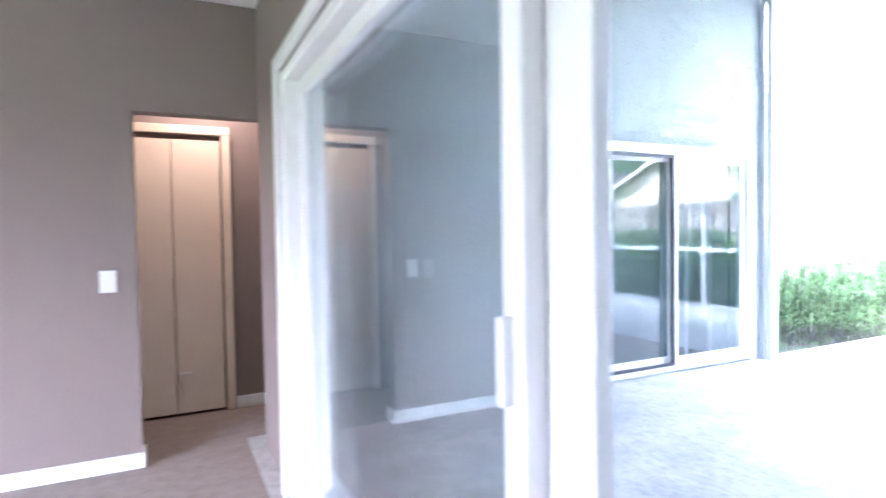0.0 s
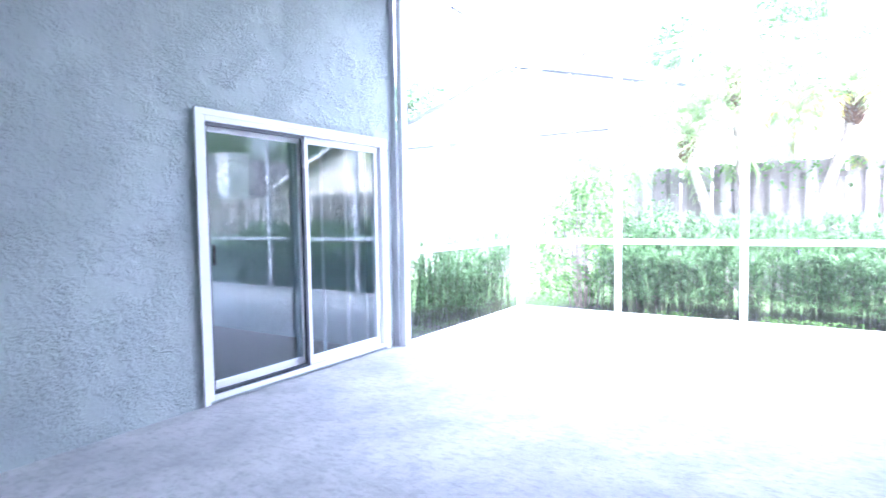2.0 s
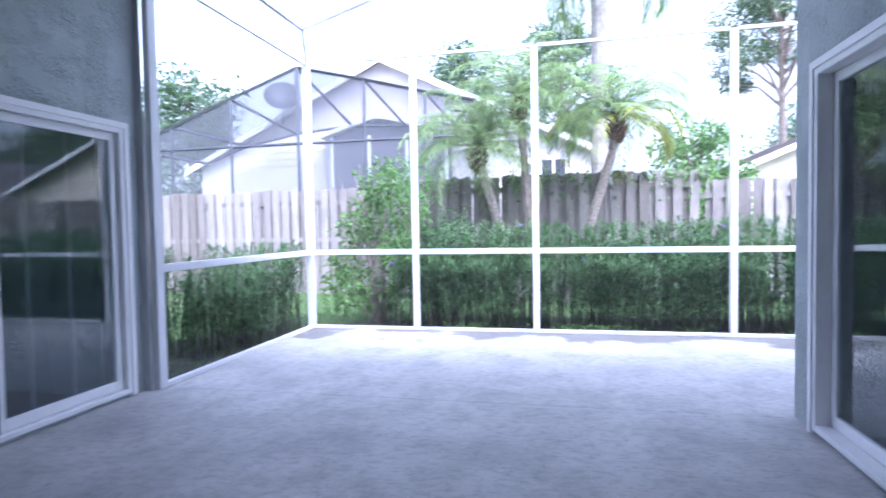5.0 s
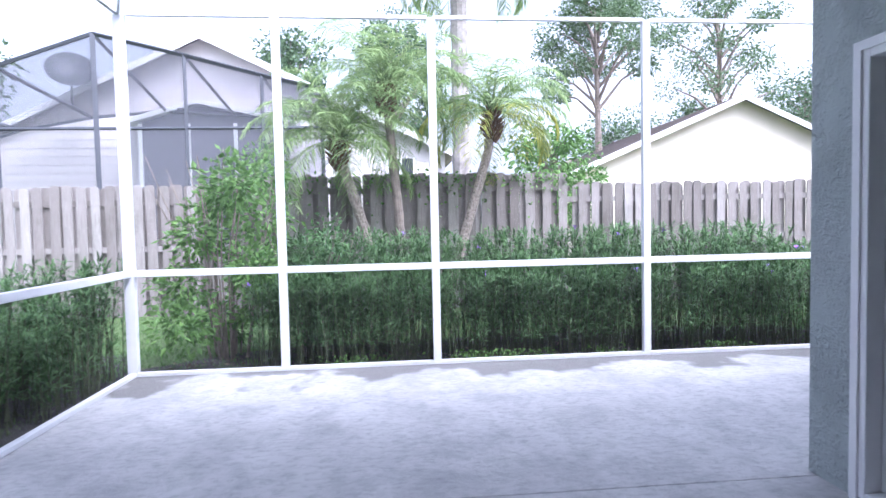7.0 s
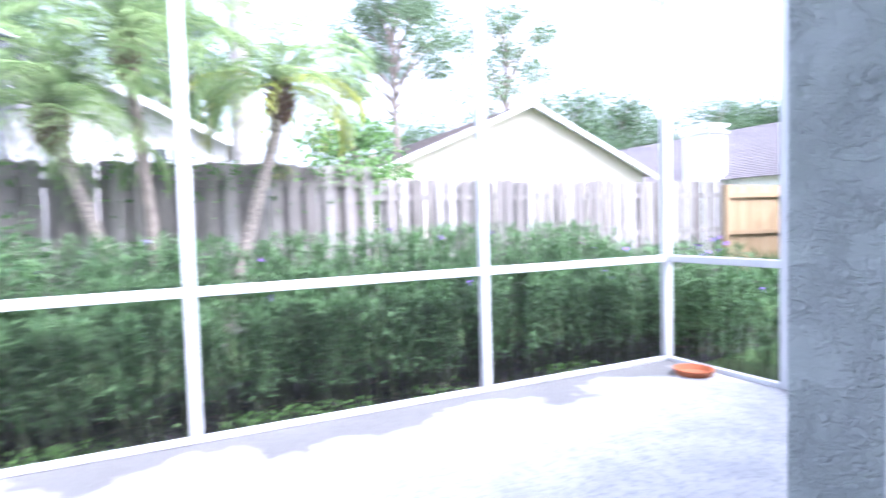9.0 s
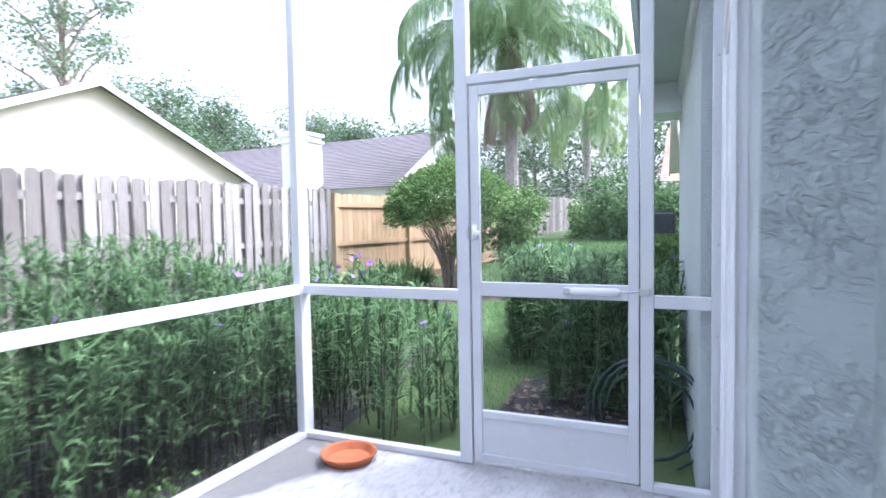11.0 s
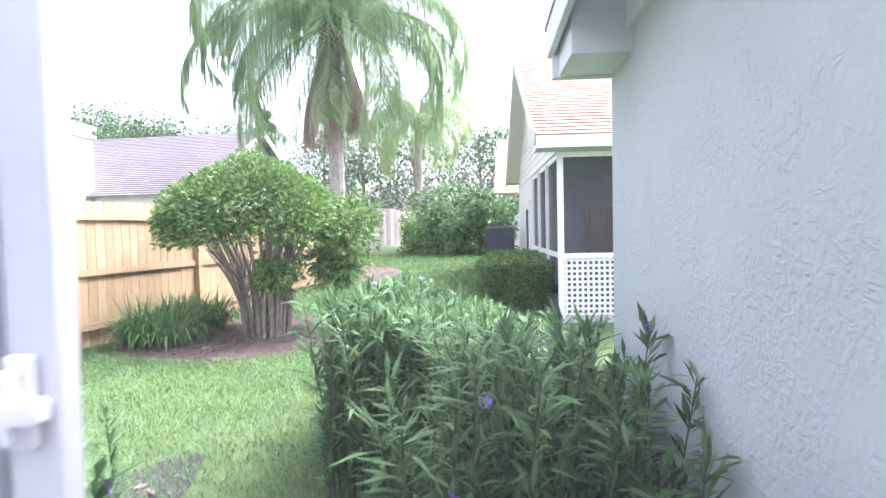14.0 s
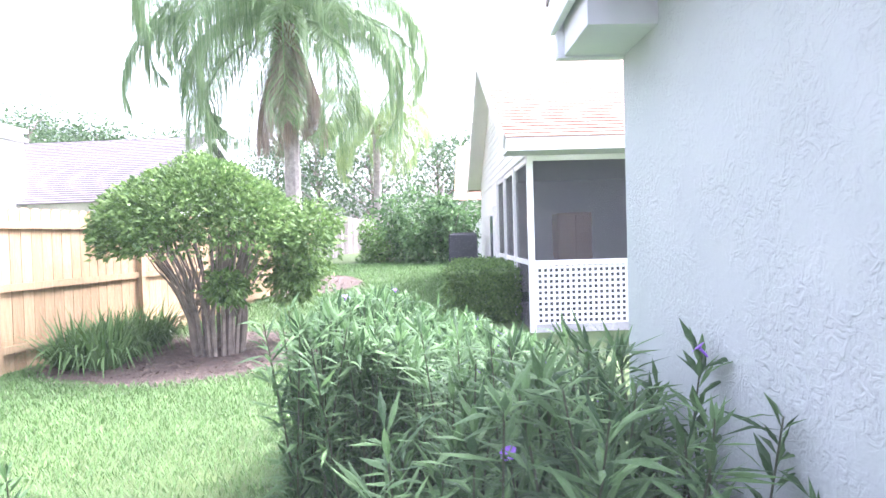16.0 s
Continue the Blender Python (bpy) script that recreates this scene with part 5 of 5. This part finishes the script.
def simple_house(label, x0, x1, y0, y1, ez, rz, wall_mat, roof_mat, ridge_y, board=False):
    """A house with its gable end towards -x: ridge along x."""
    h = thing("house", label, "house")
    gable_roof(h, roof_mat, x0 - 0.4, x1, y0 - 0.4, ridge_y, ez, rz)
    gable_roof(h, roof_mat, x0 - 0.4, x1, y1 + 0.4, ridge_y, ez, rz)
    bm = bmesh.new()
    s0, s1 = 0.4 * (rz - ez) / (ridge_y - y0 + 0.4), 0.4 * (rz - ez) / (y1 + 0.4 - ridge_y)
    pr = [(y0, GROUND), (y1, GROUND), (y1, ez + s1 - 0.03), (ridge_y, rz - 0.03), (y0, ez + s0 - 0.03)]
    f = [bm.verts.new((x0, y, z)) for y, z in pr]
    b = [bm.verts.new((x1, y, z)) for y, z in pr]
    bm.faces.new(f)
    bm.faces.new(b[::-1])
    for k in range(5):
        bm.faces.new((f[k], f[(k + 1) % 5], b[(k + 1) % 5], b[k]))
    part("wall", bm, wall_mat, h)
    for ye in (y0 - 0.4, y1 + 0.4):
        bm = bmesh.new()
        vs = [bm.verts.new(q) for q in ((x0 - 0.42, ye, ez - 0.17), (x0 - 0.42, ye, ez + 0.03), (x0 - 0.42, ridge_y, rz + 0.03), (x0 - 0.42, ridge_y, rz - 0.17))]
        ws = [bm.verts.new(v.co + Vector((0.04, 0, 0))) for v in vs]
        bm.faces.new(vs)
        bm.faces.new(ws[::-1])
        for k in range(4):
            bm.faces.new((vs[k], vs[(k + 1) % 4], ws[(k + 1) % 4], ws[k]))
        part("rake_board", bm, WHITEPAINT, h)
    return h


simple_house("cream stucco house with a broad gable", 22.0, 34.0, -16.2, -4.6, 2.95, 5.6, CREAM, TANSHINGLE, -10.5)
gh = simple_house("house with a long grey shingle roof and white chimney", 16.3, 33.0, -26.8, -17.9, 2.6, 5.2, WHITEPAINT, GREYSHINGLE, -22.3)
part("chimney", boxes((19.4, 20.65, -17.9, -17.0, GROUND, 4.65), (19.32, 20.73, -17.98, -16.92, 4.4, 4.5), (19.32, 20.73, -17.98, -16.92, 4.65, 4.78), bevel=0.02), WHITEPAINT, gh, "white stucco chimney")

# house on the left with lap siding and a dark pool cage
lh = simple_house("pale mauve lap-sided house behind the fence", 20.0, 32.0, 0.25, 14.25, 3.4, 6.9, PINKSIDING, TANSHINGLE, 7.25)
for k in range(22):
    z = 0.1 + 0.24 * k
    half0 = 0.25 if z < 3.4 else 7.25 - 7.0 * (6.78 - z) / 3.4
    half1 = 14.25 if z < 3.4 else 7.25 + 7.0 * (6.78 - z) / 3.4
    if half1 - half0 < 0.6:
        break
    bm = bmesh.new()
    box(bm, -0.02, 0, half0, half1, 0, 0.25, pose(19.985, 0, z, 0, 4, 0))
    part("siding_board", bm, PINKSIDING, lh)
# no recess is built: solid dark blocks paint its screen and shade
la = part("lanai_dark_front", boxes((19.5, 19.93, 4.9, 9.0, GROUND, 4.3)), LANAI_SHADE, lh, "solid lanai front coloured as dark screen and shade")
for ya, yb in ((4.6, 7.3), (9.3, 7.3)):
    bm = bmesh.new()
    for x in (19.3, 19.96):
        for z in (0.0, 0.14):
            for y, zz in ((ya, 4.25), (yb, 4.84)):
                bm.verts.new((x, y, zz + z))
    bmesh.ops.convex_hull(bm, input=bm.verts[:])
    part("lanai_rake", bm, WHITEPAINT, lh, "white boards over the lanai")
    bm = bmesh.new()
    for x in (19.5, 19.93):
        for y, zz in ((4.9, 4.3), (9.0, 4.3), (7.3, 4.82)):
            bm.verts.new((x, y, zz))
for y in (4.98, 6.3, 7.6, 8.92):
    part("lanai_post", boxes((19.44, 19.5, y - 0.05, y + 0.05, GROUND, 4.3)), WHITEPAINT, la)
bmesh.ops.convex_hull(bm, input=bm.verts[:])
part("lanai_gable", bm, LANAI_SHADE, lh, "solid lanai gable coloured as dark screen and shade")
lw = part("window", boxes((19.93, 19.97, 1.2, 2.0, 2.2, 3.3)), DARKMETAL, lh, "dark window")
part("frame", boxes((19.90, 19.93, 1.15, 1.23, 2.15, 3.35), (19.90, 19.93, 1.97, 2.05, 2.15, 3.35), (19.90, 19.93, 1.56, 1.64, 2.15, 3.35)), WHITEPAINT, lw)

pc = thing("pool_cage", "dark bronze screened pool cage behind the fence", "pool cage")
CF, CK = 15.5, 19.4
ridge = [(13.6, 3.6), (12.0, 4.13), (10.15, 4.8), (8.16, 5.5), (6.3, 5.06), (4.68, 4.64), (3.4, 4.35)]


def cbeam(a, b, r=0.045):
    part("beam", tube(bmesh.new(), [a, b], [r, r], 4), DARKMETAL, pc)


def inner(z):
    return z - 0.75 * max(0.0, z - 4.35)


for y, z in ridge:
    cbeam((CF, y, GROUND), (CF, y, z), 0.07 if y == 8.16 else 0.045)
    cbeam((CF, y, z), (CK, y, inner(z)), 0.05)
for (ya, za), (yb, zb) in zip(ridge, ridge[1:]):
    cbeam((CF, ya, za), (CF, yb, zb), 0.05)
    cbeam((CK, ya, inner(za)), (CK, yb, inner(zb)), 0.05)
    for pts, mat in ((((CF, ya, GROUND), (CF, yb, GROUND), (CF, yb, zb), (CF, ya, za)), CAGEWALL), (((CF, ya, za + 0.05), (CF, yb, zb + 0.05), (CK, yb, inner(zb) + 0.05), (CK, ya, inner(za) + 0.05)), CAGESCREEN)):
        bm = bmesh.new()
        bm.faces.new([bm.verts.new(p) for p in pts])
        part("screen", bm, mat, pc, "grey cage screen")
cbeam((CF, 13.6, 3.5), (CF, 3.4, 3.5), 0.035)
dish = thing("satellite_dish", "dark round satellite dish above the neighbouring roof", "satellite dish", pose(19.3, 10.6, 5.65, 0, -60, 25))
bm = bmesh.new()
rg = [[bm.verts.new((q * math.cos(k * math.tau / 20), q * math.sin(k * math.tau / 20), q * q * 0.5)) for k in range(20)] for q in (0.05, 0.25, 0.45, 0.6)]
for a, b in zip(rg, rg[1:]):
    for k in range(20):
        bm.faces.new((a[k], a[(k + 1) % 20], b[(k + 1) % 20], b[k]))
bm.faces.new(rg[0])
part("reflector", bm, DARKMETAL, dish)
part("mast", tube(bmesh.new(), [(0, 0, 0), (-0.25, 0, -0.3), (-0.75, 0, -0.45)], [0.03, 0.03, 0.03], 6), DARKMETAL, dish)


# ================================================================ TREES
def tree(label, x, y, h, crown_r, seed, mat, n=9000, clumps=26, low=0.35, leaf=0.24, pine=False, trunk_r=0.22, tmat=None):
    rr = random.Random(seed)
    root = thing("tree", label, "tree", pose(x, y, GROUND))
    bm = bmesh.new()
    bend = [(rr.uniform(-0.3, 0.3), rr.uniform(-0.3, 0.3)) for _ in range(2)]
    tube(bm, [(0, 0, 0), (bend[0][0], bend[0][1], h * 0.4), (bend[1][0], bend[1][1], h * 0.93)], [trunk_r, trunk_r * 0.75, trunk_r * 0.2], 8)
    cs = []
    for k in range(clumps):
        a = k * 2.4 + rr.uniform(-0.4, 0.4)
        u = low + (1 - low) * (k + 0.5) / clumps
        q = crown_r * (math.sin(min(1, (1.05 - u) / (1 - low) + 0.15) * math.pi * 0.5)) * rr.uniform(0.45, 1.0)
        c = (q * math.cos(a), q * math.sin(a), h * u)
        cs.append(c)
        tube(bm, [(bend[0][0] * 0.8, bend[0][1] * 0.8, h * max(low * 0.7, u - 0.16)), (c[0] * 0.5, c[1] * 0.5, h * (u - 0.05)), c], [trunk_r * 0.4, trunk_r * 0.25, 0.03], 5)
    part("trunk", bm, tmat or BARK, root)
    for k, c in enumerate(cs):
        s = crown_r * (rr.uniform(0.2, 0.34) if pine else rr.uniform(0.28, 0.48))
        leaf_shell("crown", c, (s, s, s * (0.62 if pine else 0.75)), n // clumps, leaf, mat, seed * 7 + k, root, shell=0.15, lumps=0.4)
    return root


PINE = dict(mat=PINELEAF, n=16000, clumps=20, leaf=0.17, pine=True)
OAK = dict(mat=TREELEAF)
tree("tall pine with a broken open crown", 30.0, -8.4, 12.6, 3.8, 71, low=0.66, **PINE)
tree("tall thin pine with a sparse crown", 30.0, -14.6, 12.5, 3.4, 72, low=0.58, **{**PINE, "n": 7000})
tree("spreading green oak behind the houses", 34.0, 7.2, 11.3, 2.6, 74, low=0.45, **OAK)
tree("spreading green oak behind the houses", 34.0, 1.4, 12.2, 2.8, 76, low=0.45, **OAK)
tree("spreading green oak behind the houses", 24.0, 17.5, 7.8, 2.8, 75, low=0.3, **OAK)
tree("spreading green oak behind the houses", 38.0, -25.5, 10.5, 4.0, 77, low=0.25, **OAK)
tree("spreading green oak behind the houses", 40.0, -32.0, 11.0, 4.5, 78, low=0.25, **OAK)
tree("spreading green oak behind the houses", 36.0, -38.0, 10.5, 4.5, 79, low=0.2, **OAK)
tree("slender dark cypress-like tree behind the roof", 22.5, -36.5, 9.2, 1.0, 80, low=0.15, **{**PINE, "pine": False})
tree("spreading green oak behind the houses", 28.0, -42.0, 9.5, 4.5, 81, low=0.2, **OAK)
for k, (x, y, h) in enumerate(((44.0, -22.0, 9.6), (43.0, -28.5, 9.2), (42.0, -35.0, 10.2), (33.0, -41.0, 9.8), (38.5, -44.0, 10.4), (46.0, -16.0, 9.0))):
    tree("dense green oak in the wood behind the houses", x, y, h, 4.6, 120 + k, TREELEAF, 14000, 30, 0.12, 0.26)
tree("small yellow-green tree behind the fence", 15.0, -1.6, 3.4, 1.3, 82, BRIGHTLEAF, 4000, 14, 0.3, 0.14)
for k, (x, y, h) in enumerate(((14, -42, 9), (18.5, -44, 10), (9.5, -46, 9), (6.0, -48, 10), (22.5, -47, 9.5))):
    tree("green tree closing the far end of the lots", x, y, h, 3.8, 90 + k, TREELEAF, 9000, 26, 0.08)
shrub("shrub", "large rounded green shrub far along the lawn", 8.4, -22.5, 2.4, 1.6, 12, 0.2, 3600, RUELLIA, 95, 0.1)
shrub("shrub", "low spreading green shrub far along the lawn", 9.9, -23.0, 1.5, 1.2, 12, 0.16, 2600, BRIGHTLEAF, 96, 0.1)
shrub("shrub", "dark green shrub beside the air conditioner", 7.3, -22.0, 2.2, 1.1, 10, 0.2, 2200, RUELLIA, 97, 0.1)

# coiled hose by the wall
hs = bmesh.new()
pts = []
for k in range(60):
    a = k * 0.33
    pts.append((5.95 + (0.24 + 0.002 * k) * math.cos(a), -3.05 + 0.05 * math.sin(a * 0.5), GROUND + 0.30 + (0.24 + 0.002 * k) * math.sin(a)))
tube(hs, pts, [0.008] * 60, 6)
solid("garden_hose", hs, HOSE, "green garden hose coiled in the bed", "hose", kind="")

# fallen leaves and bark chips on the beds
r = np.random.RandomState(111)
pts = []
for x, y, rx, ry, n in ((10.4, -9.8, 1.7, 1.65, 1500), (11.2, -17.0, 1.6, 1.9, 900), (6.62, -3.8, 0.44, 1.1, 600), (8.5, -0.3, 0.5, 4.6, 700)):
    a, q = r.uniform(0, math.tau, n), np.sqrt(r.uniform(0, 1.15, n))
    pts.append(np.stack([x + rx * q * np.cos(a), y + ry * q * np.sin(a), rise(y + ry * q * np.sin(a)) + 0.035 - 0.02 * np.minimum(q, 1.0) + r.uniform(0, 0.015, n)], 1))
base = np.concatenate(pts)
n = len(base)
along = unit(r.normal(0, 1, (n, 3)) * np.array([1, 1, 0.25]))
ln = r.uniform(0.03, 0.1, n)
tagged(new("leaf_litter", leaves_mesh("leaf_litter", base, along, unit(np.cross(along, r.normal(0, 0.3, (n, 3)) + np.array([0, 0, 1.0]))), ln, ln * r.uniform(0.25, 0.6, n), r.uniform(-0.05, 0.1, n), LITTER)), "dry brown leaf and bark litter on the beds", "leaf litter", kind="stuff")
